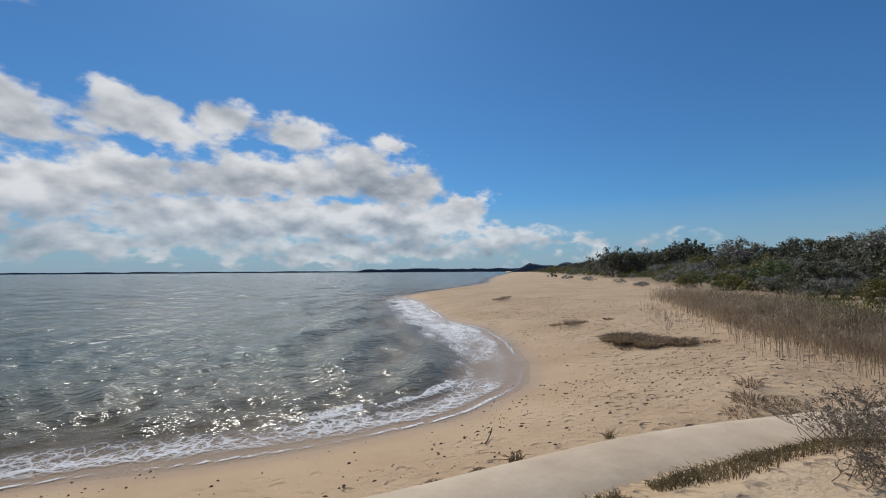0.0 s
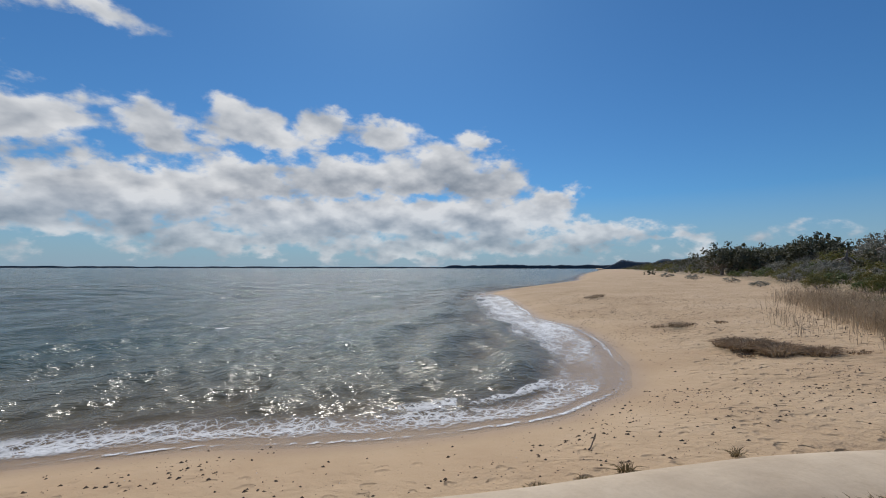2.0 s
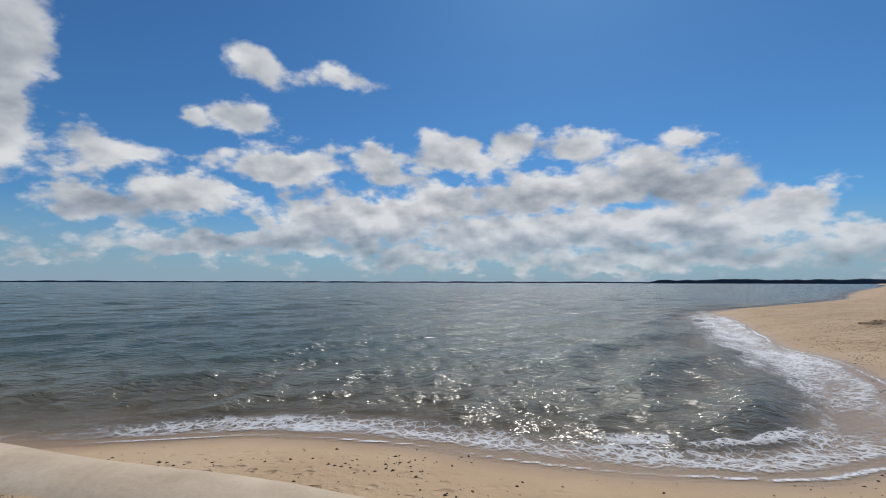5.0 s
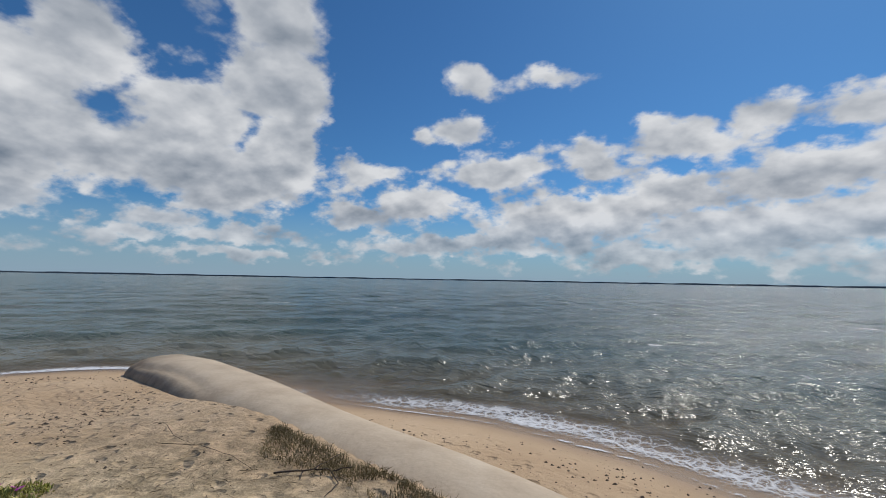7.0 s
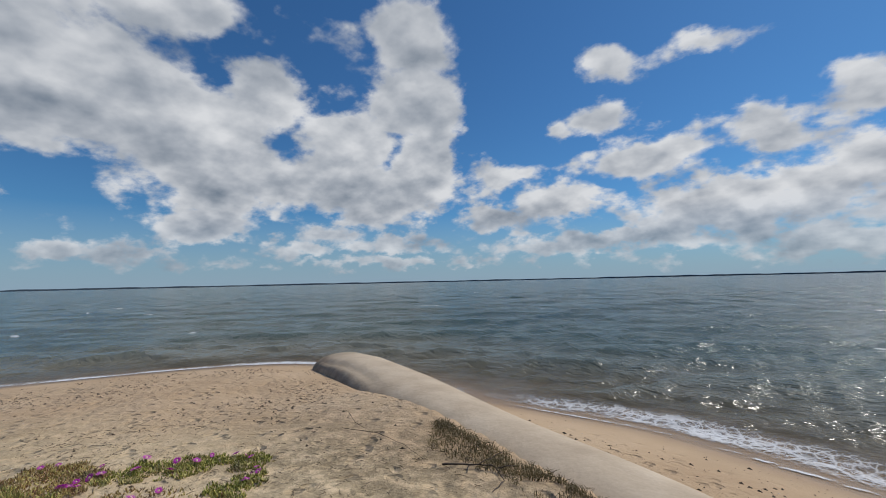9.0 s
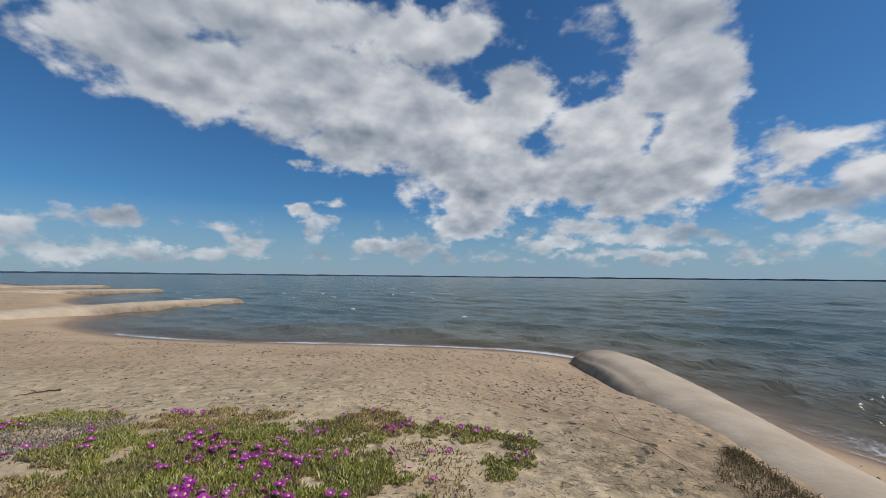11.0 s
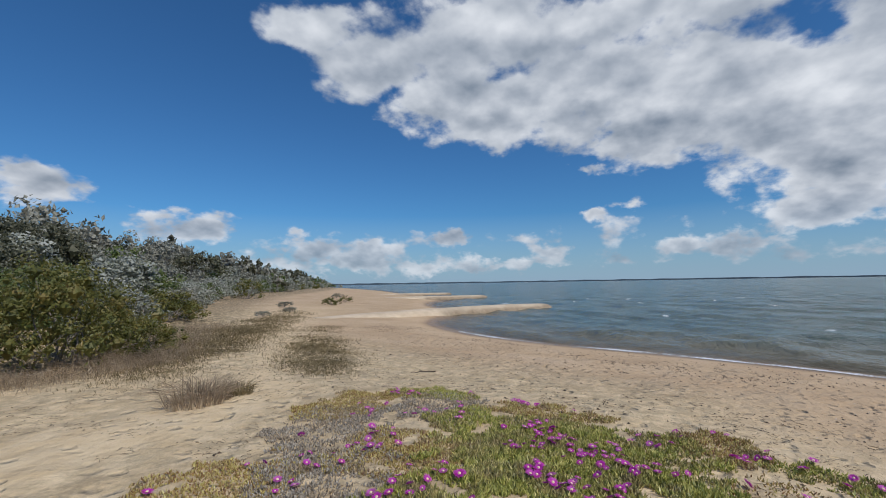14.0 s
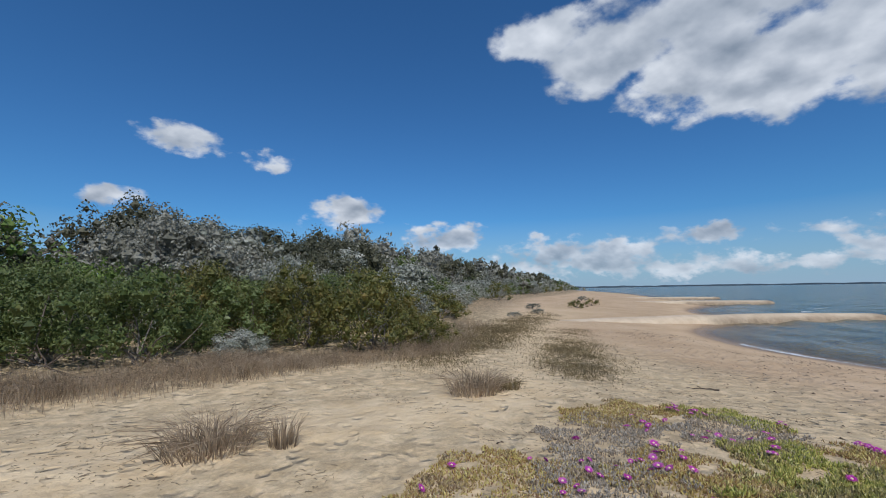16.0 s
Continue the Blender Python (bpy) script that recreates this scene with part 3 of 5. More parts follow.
def build_ground():
    radii = 0.4 * 1.0275 ** np.arange(420)
    radii = radii[radii < 4800]
    x, y, quads = polar_grid(radii, 600)
    z, d, v, along = land(x, y)
    me = mesh_of("ground", np.stack([x, y, z], 1), quads, SAND)
    path = np.maximum.reduce([1 - smooth(0.5, 1.3, line_distance(x, y, [(4, -6.5), (-1, -6.6), (-4, -6.2), (-7.2, -7.2), (-10.5, -10.0), (-14.5, -13.5), (-24, -22)])[0]), 0 * x])
    litter = smooth(6.2, 8.6, d) * (1 - smooth(14, 24, np.hypot(x, y))) * 0.42 * (1 - path)
    litter = np.maximum(litter, 0.85 * zone(x, y, -4.0, 3.2, 4.2, 2.2, -20) * (1 - 0.4 * fbm(x, y, 2, 77)))
    litter = np.maximum(litter, smooth(-5.5, -1.0, v) * (1 - 0.8 * path))
    litter = np.where(x > 3, np.maximum(smooth(-2, 1, v), litter * (1 - smooth(2, 5, x))), litter)
    for c in ((-9.6, -8.3, 1.2, 3.4, -45), (-8.5, -12.2, 3.0, 1.6, 20), (13.4, 5.6, 0.7, 1.8, 0), (16.2, 10.0, 1.2, 0.5, 30), (24.5, 21.0, 1.6, 0.6, 40), (8.4, 1.4, 1.2, 0.5, 10)):
        litter = np.maximum(litter, 1.2 * zone(x, y, *c))
    store(me, "litter", np.clip(litter, 0, 1))
    dune = (smooth(6.5, 11.0, line_distance(x, y, LEFT)[0]) * smooth(4.5, 6.5, d) * (1 - smooth(2, 6, x)) * (1 - smooth(25, 50, np.hypot(x, y))))
    store(me, "dune", dune)
    run = swash(along, x)
    store(me, "wet", np.clip(1 - smooth(0.0, 0.9, d - run), 0, 1) * (d > -30))
    store(me, "trodden", (1 - 0.35 * dune) * smooth(1.0, 3.2, d - run * 0.5) * (1 - smooth(60, 200, np.hypot(x, y))))
    tagged(new("ground", me), "pale tan beach sand rising to a low littered dune", "ground", kind="structure")


def build_sea():
    radii = 4.2 * 1.0145 ** np.arange(540)
    radii = radii[radii < 4850]
    x, y, quads = polar_grid(radii, 900)
    r = np.hypot(x, y)
    z, d, _, along = land(x, y)
    # wind waves from the north-west, and low swell that turns towards the beach
    rng = np.random.default_rng(4)
    wave = np.zeros_like(x)
    space = np.maximum(r * 0.0135, r * 2 * math.pi / 900)
    for length, amp, spread in ((7.5, .055, 18), (5.2, .05, 30), (3.7, .045, 38), (2.6, .038, 45), (1.9, .03, 55), (1.35, .034, 60), (0.95, .026, 70), (0.7, .019, 80), (0.85, .022, 75), (6.3, .04, 25), (3.1, .035, 40), (2.2, .03, 50), (1.6, .032, 60)):
        a = radians(-65 + rng.uniform(-spread, spread))
        k = 2 * math.pi / length
        ph = k * (x * math.cos(a) + y * math.sin(a)) + rng.uniform(0, 6.3) + 2.5 * (fbm(x / (length * 3), y / (length * 3), 2, 31) - 0.5)
        s = np.sin(ph)
        wave += 0.75 * amp * (s + 0.35 * s * s) * np.clip(1.5 - 3 * space / length, 0, 1)
    # breakers that follow the beach
    near = np.abs(x - 6) < 40
    for off, amp, wide in ((1.5, 0.10, 0.42), (4.6, 0.13, 0.7), (8.6, 0.09, 1.0)):
        wob = off + 1.3 * (fbm(along * 0.12, along * 0 + off, 3, 41) - 0.5) * (1 + off * 0.2)
        wave += near * (0.45 + 0.55 * smooth(-14, -6, x)) * amp * np.exp(-((d + wob) / wide) ** 2) * (0.35 + 0.9 * value_noise(along * 0.16, along * 0 + off, 43))
    wave *= smooth(0.0, 3.0, -d) * 0.85 + 0.15 * (d < 0)
    run = swash(along, x)
    film = z + 0.016 * np.clip(run - d, -2, 2) + 0.004
    top = np.where(d < 0.05, np.maximum(wave, film), film)
    keep = d < 3.0
    fk = keep[quads].all(1)
    used = np.unique(quads[fk])
    index = np.full(len(x), -1)
    index[used] = np.arange(len(used))
    me = mesh_of("sea", np.stack([x, y, top], 1)[used], index[quads[fk]], WATER)
    store(me, "depth", np.clip(top - z, 0, 4)[used])
    store(me, "chop", smooth(10, 90, r)[used])
    tagged(new("sea", me), "choppy grey-green sea glittering under the sun", "water", kind="structure")


def build_foam():
    step = 0.125
    gx, gy = np.meshgrid(np.arange(-24, 30, step), np.arange(-10, 43, step))
    n, m = gx.shape
    x, y = gx.ravel(), gy.ravel()
    d, along = line_distance(x, y, COAST)
    d = np.where(inside(x, y, SEA), -d, d)
    ok = (d > -7) & (d < 2.2)
    i = (np.arange(n - 1)[:, None] * m + np.arange(m - 1)[None, :]).ravel()
    quads = np.stack([i, i + 1, i + m + 1, i + m], 1)
    quads = quads[ok[quads].all(1)]
    used = np.unique(quads)
    index = np.full(len(x), -1)
    index[used] = np.arange(len(used))
    quads, x, y, d, along = index[quads], x[used], y[used], d[used], along[used]
    z = land(x, y)[0]
    run = swash(along, x)
    right = smooth(-11, -4, x)
    far = smooth(8, 16, y)
    lip = np.exp(-((d - run) / (0.05 + 0.05 * value_noise(along * 0.8, along * 0, 51))) ** 2) * (0.25 + 0.9 * value_noise(along * 0.7, along * 0 + 2, 52))
    back = smooth(-(1.2 + 2.2 * far), -0.3, d) * (1 - smooth(run - 0.6 + 0.4 * far, run, d))
    streak = fbm(along * 0.9, d * 2.2, 3, 53)
    patch = back * (0.08 + 0.12 * (1 - smooth(3, 9, x)) + 0.66 * streak + 0.30 * far * (1 - smooth(30, 39, y)))
    crest = sum(a * np.exp(-((d + o + 1.1 * (fbm(along * 0.15, along * 0 + o, 3, 41) - 0.5)) / w) ** 2)
                * smooth(0.45, 0.72, value_noise(along * 0.21, along * 0 + o, 54)) for o, w, a in ((0.7, 0.35, 0.72), (4.6, 0.14, 0.5)))
    dens = np.maximum.reduce([lip * (0.3 + 0.7 * right), patch * right, crest * right, 1.1 * np.exp(-((d + 0.05) / (0.10 + 0.40 * value_noise(along * 0.33, along * 0 + 5, 57))) ** 2) * (1 - right) * (0.25 + 1.0 * streak)])
    dens = np.clip(dens, 0, 1.1) * smooth(-7, -6, d)
    wave = 0.05 * np.clip(-d, 0, 2) + 0.012
    me = mesh_of("foam", np.stack([x, y, np.maximum(z + 0.016 * np.clip(run - d, 0, 2) + 0.016, wave)], 1), quads, FOAM)
    store(me, "foam", dens)
    tagged(new("sea_foam", me), "white lacy foam of small breaking waves", "foam", kind="stuff")


build_ground()
build_sea()
build_foam()


def sand_tube(name, axis, halves, tall, crest, label, dirt_from, flank, seed):
    """A long sand-filled fabric tube, rounded and sagging, closed at its seaward end."""
    line = np.array(axis, float)
    seg = np.concatenate([[0], np.cumsum(np.hypot(*np.diff(line, axis=0).T))])
    n = max(60, int(seg[-1] / 0.14))
    s = np.linspace(0, seg[-1], n)
    px, py = np.interp(s, seg, line[:, 0]), np.interp(s, seg, line[:, 1])
    tx, ty = np.gradient(px), np.gradient(py)
    size = np.hypot(tx, ty)
    nx, ny = -ty / size, tx / size
    m = 40
    a = np.linspace(-0.12 * math.pi, 1.12 * math.pi, m)
    end = np.sqrt(np.clip(1 - ((0.9 - np.minimum(s, 0.9)) / 0.9) ** 2, 0.0, 1))
    h = np.interp(s, np.linspace(0, seg[-1], len(crest)), crest)
    wide = np.interp(s, np.linspace(0, seg[-1], len(halves)), halves)
    verts, grime = [], []
    for i in range(n):
        half = wide[i]
        c, q = np.cos(a), np.sin(a)
        sag = 1 + 0.07 * (value_noise(np.full(m, s[i] * 0.5), a * 1.5, seed) - 0.5) + 0.05 * np.sin(s[i] * 0.9 + seed)
        u = half * end[i] * np.sign(c) * np.abs(c) ** 0.82 * sag
        w = tall * (0.35 + 0.65 * end[i]) * np.sign(q) * np.abs(q) ** 0.9 * (0.96 + 0.08 * value_noise(np.full(m, s[i] * 0.35), a, seed + 3))
        # a fold in the fabric along one flank
        w = w - 0.05 * np.exp(-((a - 2.2 - 0.15 * math.sin(s[i])) / 0.13) ** 2) * smooth(0.5, 2, np.full(m, s[i])) * (1 - smooth(5, 7, np.full(m, s[i])))
        verts.append(np.stack([px[i] + nx[i] * u, py[i] + ny[i] * u, h[i] - tall + w], 1))
        low = flank * (1 - smooth(0.5, 1.0, w / tall))
        grime.append(np.clip(low * (1 - smooth(dirt_from, dirt_from + 2, np.full(m, s[i]))) + 0.85 * (1 - smooth(0.3, 2.6, np.full(m, s[i]))), 0, 1))
    i = (np.arange(n - 1)[:, None] * m + np.arange(m - 1)[None, :]).ravel()
    cut = int(n * 0.14) * m
    thing = tagged(new(name), label, "groyne", "sand-filled groynes along the beach")
    thing.location = (px[-1], py[-1], 0)
    quads = np.stack([i, i + 1, i + m + 1, i + m], 1)
    verts, grime = np.concatenate(verts) - (px[-1], py[-1], 0), np.concatenate(grime)
    for piece, rows, first in (("seaward_cap", quads[:, 0] < cut, 0), ("tube_body", quads[:, 0] >= cut, cut)):
        f = quads[rows] - first
        me = mesh_of(piece, verts[first:first + f.max() + 1], f, CANVAS)
        store(me, "grime", grime[first:first + f.max() + 1])
        part(piece, me, thing, "dark stained seaward end" if first == 0 else "")
    return thing


sand_tube("groyne", AXIS, (1.0, 1.0, 0.95, 0.82, 0.76, 0.76, 0.8, 0.8, 0.8, 0.8), 0.6, (0.55, 0.78, 0.80, 0.82, 0.84, 0.85, 0.85, 0.85, 0.82, 0.8), "beige sand-filled fabric groyne tube running into the sea", 8.0, 0.85, 3)
sand_tube("groyne", rounded([(-49.0, -9.6), (-41, -14.2), (-33, -17.8), (-27.0, -19.6), (-22, -21)]), (1.3, 1.3), 0.8, (0.42, 0.60, 0.66, 0.68, 0.66), "long beige groyne tube with dark wet seaward flank", 15.0, 0.9, 7)
sand_tube("groyne", rounded([(-78, -27), (-66, -34), (-56, -39)]), (1.3, 1.3), 0.7, (0.5, 0.7, 0.75), "distant groyne tube half buried in the beach", 14.0, 0.9, 8)
sand_tube("groyne", rounded([(-100, -44), (-84, -52), (-70, -57)]), (1.3, 1.3), 0.7, (0.5, 0.7, 0.75), "far groyne tube half buried in sand", 16.0, 0.9, 9)


def far_shore(name, label, radius, a0, a1, height, seed, material):
    """A low wooded shore: a strip of land with a ragged tree line, some way deep."""
    a = np.radians(np.arange(a0, a1, 0.05))
    top = height * (0.55 + 0.75 * fbm(a * 40, a * 0, 5, seed)) * smooth(0, 0.06, a - a[0]) * smooth(0, 0.06, a[-1] - a)
    ring = []
    for r, z in ((radius, 0 * a - 1.0), (radius, top * 0.8), (radius + 40, top), (radius + 150, 0 * a - 1.0)):
        ring.append(np.stack([-np.sin(a) * r, np.cos(a) * r, z], 1))
    n = len(a)
    i = np.concatenate([k * n + np.arange(n - 1) for k in range(3)])
    me = mesh_of(name, np.concatenate(ring), np.stack([i, i + 1, i + n + 1, i + n], 1), material)
    tagged(new(name, me), label, "far shore", kind="structure")


def hazed_wood_material():
    m = Mat("hazed_woods")
    # the blue of distance haze is painted into the trees' base colour
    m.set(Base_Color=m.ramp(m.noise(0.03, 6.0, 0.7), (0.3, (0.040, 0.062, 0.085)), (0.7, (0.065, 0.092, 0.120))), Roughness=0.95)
    return m.m


HAZED_WOOD = hazed_wood_material()
far_shore("far_shore", "low dark wooded shore across the water, tinted blue as haze", 3900, -34, 122, 12, 61, HAZED_WOOD)
far_shore("far_headland", "low wooded headland with a bare sandy cutting, tinted blue as haze", 2300, -62, -28.5, 20, 62, HAZED_WOOD)
far_shore("wooded_point", "dark wooded point beyond the beach, tinted blue as haze", 720, -66, -49.5, 16, 64, HAZED_WOOD)
far_shore("far_headland", "dark thin line of a distant wooded point, tinted blue as haze", 2600, 118, 150, 10, 63, HAZED_WOOD)


# ---- plants ----
def height_at(x, y):
    return float(land(np.array([float(x)]), np.array([float(y)]))[0][0])


def heights(x, y):
    return land(np.asarray(x, float), np.asarray(y, float))[0]


def crown_mesh(name, seed, size, blobs, leaves, leaf, material, skirt=0.15, ragged=0.35, flat=1.0, clump=(0.10, 0.25), core=True):
    """A crown of many leaves gathered in uneven clumps, each round a dim leafy core, over a dome of the given half widths and height."""
    rng = np.random.default_rng(seed)
    rx, ry, h = size
    a, u = rng.uniform(0, 2 * math.pi, blobs), rng.uniform(0, 1, blobs)
    up = skirt + (1 - skirt) * u ** 0.8
    out = np.sqrt(np.clip(1 - ((up - skirt) / (1 - skirt + 1e-6)) ** 3, 0.02, 1)) * rng.uniform(0.55, 1.0, blobs)
    lump = 1 + ragged * rng.normal(0, 0.4, blobs)
    centre = np.stack([np.cos(a) * rx * out * lump, np.sin(a) * ry * out * lump, h * up * (1 + 0.25 * ragged * rng.normal(0, 1, blobs)) * 0.86], 1)
    radius = (rx + ry) * 0.5 * rng.uniform(*clump, blobs)
    pick = rng.choice(blobs, leaves, p=radius ** 2 / (radius ** 2).sum())
    d = rng.normal(0, 1, (leaves, 3))
    d[:, 2] += 0.35
    d /= np.linalg.norm(d, axis=1, keepdims=True)
    p = centre[pick] + d * (radius[pick] * rng.uniform(0.30, 1.12, leaves) ** 0.6)[:, None] * (1, 1, flat)
    p[:, 2] = np.maximum(p[:, 2], 0.02)
    verts, tris = facing_leaves(p, d, leaf[0], leaf[1], rng)
    st = Stuff()
    st.add(verts, None, tris)
    if core:
        star = np.array([(1, 0, 0), (-1, 0, 0), (0, 1, 0), (0, -1, 0), (0, 0, 1), (0, 0, -1)], float)
        caps = np.array([(0, 2, 4), (2, 1, 4), (1, 3, 4), (3, 0, 4), (2, 0, 5), (1, 2, 5), (3, 1, 5), (0, 3, 5)])
        for c, r in zip(centre, radius):
            v = c + star * (r * rng.uniform(0.30, 0.48, (6, 1))) * (1, 1, flat)
            v[:, 2] = np.maximum(v[:, 2], 0.02)
            st.add(v, None, caps)
    return st.mesh(name, material, False), centre


def branch_mesh(name, seed, centres, count, thick, material, lean=0.25, from_height=0.0):
    rng = np.random.default_rng(seed + 77)
    st = Stuff()
    for c in centres[rng.permutation(len(centres))[:count]]:
        foot = np.array([rng.normal(0, lean * 0.3), rng.normal(0, lean * 0.3), from_height])
        mid = foot * 0.5 + c * 0.5 + rng.normal(0, lean * 0.35, 3) * (1, 1, 0.5)
        t = np.linspace(0, 1, 6)[:, None]
        path = (1 - t) ** 2 * foot + 2 * t * (1 - t) * mid + t * t * c
        v, q = tube_verts(path, np.linspace(thick, thick * 0.2, 6))
        st.add(v, q)
    return st.mesh(name, material)


def plant(name, label, category, seed, size, blobs, leaves, leaf, material, stems=8, thick=0.03, trunk=0.0, group="", **kw):
    """A shrub or, with a trunk, a tree: crown and branches under one foot."""
    foot = tagged(new(name), label, category, group)
    me, centres = crown_mesh("crown", seed, size, blobs, leaves, leaf, material, **kw)
    part("crown", me, foot)
    part("branchwork", branch_mesh("branchwork", seed, centres, stems, thick, WOOD, 0.5, trunk), foot)
    if trunk:
        rng = np.random.default_rng(seed)
        path = [(0, 0, -0.2), (rng.normal(0, .05), rng.normal(0, .05), trunk * .5), (rng.normal(0, .08), rng.normal(0, .08), trunk), (0, 0, trunk * 1.35)]
        v, q = tube_verts(path, (thick * 2.6, thick * 2.1, thick * 1.7, thick), 8)
        part("trunk", mesh_of("trunk", v, q, WOOD), foot)
    foot.location = (0, 0, -900)
    return foot


def set_at(proto, x, y, scale, turn, label="", sink=0.05):
    ob = copy_thing(proto, Matrix.LocRotScale((x, y, height_at(x, y) - sink * scale), Euler((0, 0, radians(turn))), None))
    ob.scale = (scale, scale, scale)
    return tagged(ob, label)


def forget(proto):
    for o in (*proto.children_recursive, proto):
        bpy.data.objects.remove(o)


def build_scrub():
    rng = np.random.default_rng(12)
    kinds = {
        "olive": ("shrub", "dense olive-green coastal shrub with browning tips", OLIVE),
        "green": ("shrub", "leafy green coastal shrub at the scrub's edge", GREEN),
        "bright": ("shrub", "rounded bright green shrub among the scrub", BRIGHT),
        "silver": ("shrub", "silver-leaved saltbush with pale foliage", SILVER),
        "grey": ("tree", "grey-green wind-shaped coastal tree with bare limbs", GREY),
        "dark": ("tree", "dark rounded coastal tree on the rise", DARK),
    }
    protos = {}
    for i, (k, (cat, label, mat)) in enumerate(kinds.items()):
        tree = cat == "tree"
        name = "coastal_tree" if tree else "coastal_shrub"
        leaf = {"silver": (0.10, 0.05), "bright": (0.09, 0.03)}.get(k, (0.10, 0.04))
        for var in range(2):
            s = 100 + i * 10 + var
            if not tree:
                protos[k, "near", var] = plant(name, label, "shrub", s, (1.0, 0.95, 1.25), 90, 7000, (leaf[0] * 0.56, leaf[1] * 0.62), mat, 12, 0.02, group="coastal scrub", ragged=0.5)
            for reach, clumps, count, grow in (("mid", 70, 3300, 0.72), ("off", 50, 1150, 0.9)):
                protos[k, reach, var] = plant(name, label, cat, s + 3, (1.0, 0.95, 1.25), clumps, count, (leaf[0] * grow, leaf[1] * grow * 1.5), mat, 9, 0.03,
                                              trunk=0.35 if tree else 0.0, group="coastal scrub", skirt=0.3 if tree else 0.1)
    for k in ("grey", "dark"):
        for var in range(2):
            protos[k, "tall", var] = plant("coastal_tree", kinds[k][1], "tree", 170 + var + len(k), (1.0, 0.95, 1.25), 110, 6500, (0.042, 0.031), kinds[k][2], 12, 0.03, trunk=0.4, group="coastal scrub", skirt=0.25)
    far = {k: Stuff() for k in kinds}
    far_crowns = {k: crown_mesh("far", 60 + i, (1.0, 0.95, 1.15), 22, 240, (0.23, 0.15), None, skirt=0.1, core=False)[0] for i, k in enumerate(kinds)}
    far_data = {}
    for k, me in far_crowns.items():
        v, f = np.empty(len(me.vertices) * 3, np.float32), np.empty(len(me.loops), np.int32)
        me.vertices.foreach_get("co", v), me.loops.foreach_get("vertex_index", f)
        far_data[k] = v.reshape(-1, 3), f.reshape(-1, 3)
        bpy.data.meshes.remove(me)
    wanted = []

    def put(kind, x, y, size, tall=1.0):
        wanted.append((kind, x, y, size, tall, rng.uniform(0, 360), rng.integers(2)))

    def plant_all():
        z = heights([w[1] for w in wanted], [w[2] for w in wanted])
        for (kind, x, y, size, tall, turn, var), h in zip(wanted, z):
            r = math.hypot(x, y)
            if r > 105:
                v, f = far_data[kind]
                c, s = math.cos(turn), math.sin(turn)
                far[kind].add(np.stack([x + size * (v[:, 0] * c - v[:, 1] * s), y + size * (v[:, 0] * s + v[:, 1] * c), h + size * tall * v[:, 2]], 1), None, f.astype(np.int64))
                continue
            level = "near" if r < 21 and kind not in ("grey", "dark") else "off" if r > 48 else "tall" if kind in ("grey", "dark") and size > 2.7 else "mid"
            ob = copy_thing(protos[kind, level, var], pose(x, y, h - 0.06 * size, 0, 0, turn))
            ob.scale = (size, size, size * tall)
        for kind, st in far.items():
            if st.n:
                tagged(new("far_scrub", st.mesh("far_scrub", kinds[kind][2], False)), "distant coastal scrub and low trees", "scrub", kind="stuff")

    # those that stand out at the foot of the scrub
    for kind, x, y, size, tall in (("olive", -5.8, -13.3, 1.95, 1.08), ("olive", -7.7, -13.1, 1.15, 0.8), ("olive", -4.0, -15.0, 1.8, 1.2), ("green", 0.4, -14.2, 1.75, 1.1),
                                   ("green", 2.2, -14.8, 1.7, 1.15), ("silver", -1.9, -13.5, 0.8, 0.85), ("green", -2.3, -15.4, 1.6, 1.1), ("olive", -1.4, -16.8, 1.7, 1.1), ("silver", -8.2, -17.0, 1.0, 0.9),
                                   ("olive", -8.6, -16.6, 1.2, 0.9), ("green", 4.2, -14.4, 1.5, 1.1), ("bright", 4.6, -20.5, 3.2, 1.0), ("bright", 1.5, -21.0, 2.2, 1.1),
                                   ("silver", 1.0, -18.5, 1.4, 1.2), ("silver", -4.6, -19.5, 2.0, 1.3), ("green", 3.0, -17.4, 1.9, 1.1), ("olive", -1.4, -19.0, 2.0, 1.1),
                                   ("green", -6.4, -18.4, 1.9, 1.05), ("silver", -12.2, -22.5, 1.2, 1.0), ("green", 6.5, -16.0, 1.9, 1.2), ("grey", -16.5, -25.0, 1.6, 1.0)):
        put(kind, x, y, size, tall)
    # rows up the rise behind, thinning with distance
    line = np.array(SCRUB, float)
    seg = np.hypot(*np.diff(line, axis=0).T)
    run = np.concatenate([[0], np.cumsum(seg)])
    rows = ((2.2, 1.25, 0.8, ("silver", "green", "olive", "silver")), (5.5, 1.9, 0.9, ("silver", "silver", "grey", "silver", "green")),
            (9.5, 2.5, 0.95, ("grey", "silver", "grey", "dark")), (14.0, 3.0, 0.98, ("grey", "dark", "grey")), (19.5, 3.4, 1.02, ("grey", "dark", "grey")))
    for deep, size, tall, mix in rows:
        s = 300.0
        while s < run[-1] - 300:
            x, y = np.interp(s, run, line[:, 0]), np.interp(s, run, line[:, 1])
            i = min(np.searchsorted(run, s), len(seg)) - 1
            nx, ny = (line[i + 1] - line[i])[::-1] / seg[i] * (1, -1)
            r = math.hypot(x, y)
            east = x > 8
            grow = 1 + min(r, 260) / 150
            x, y = x + nx * deep * grow * 0.8 + rng.normal(0, 0.8) * grow, y + ny * deep * grow * 0.8 + rng.normal(0, 0.8) * grow
            k = mix[rng.integers(len(mix))]
            if east:
                k = {"silver": "olive" if rng.random() < 0.65 else "grey", "grey": "dark" if rng.random() < 0.6 else "grey", "green": "dark" if rng.random() < 0.4 else "green"}.get(k, k)
            near_front = -9 < x < 8 and y > -20.5 and y < 0
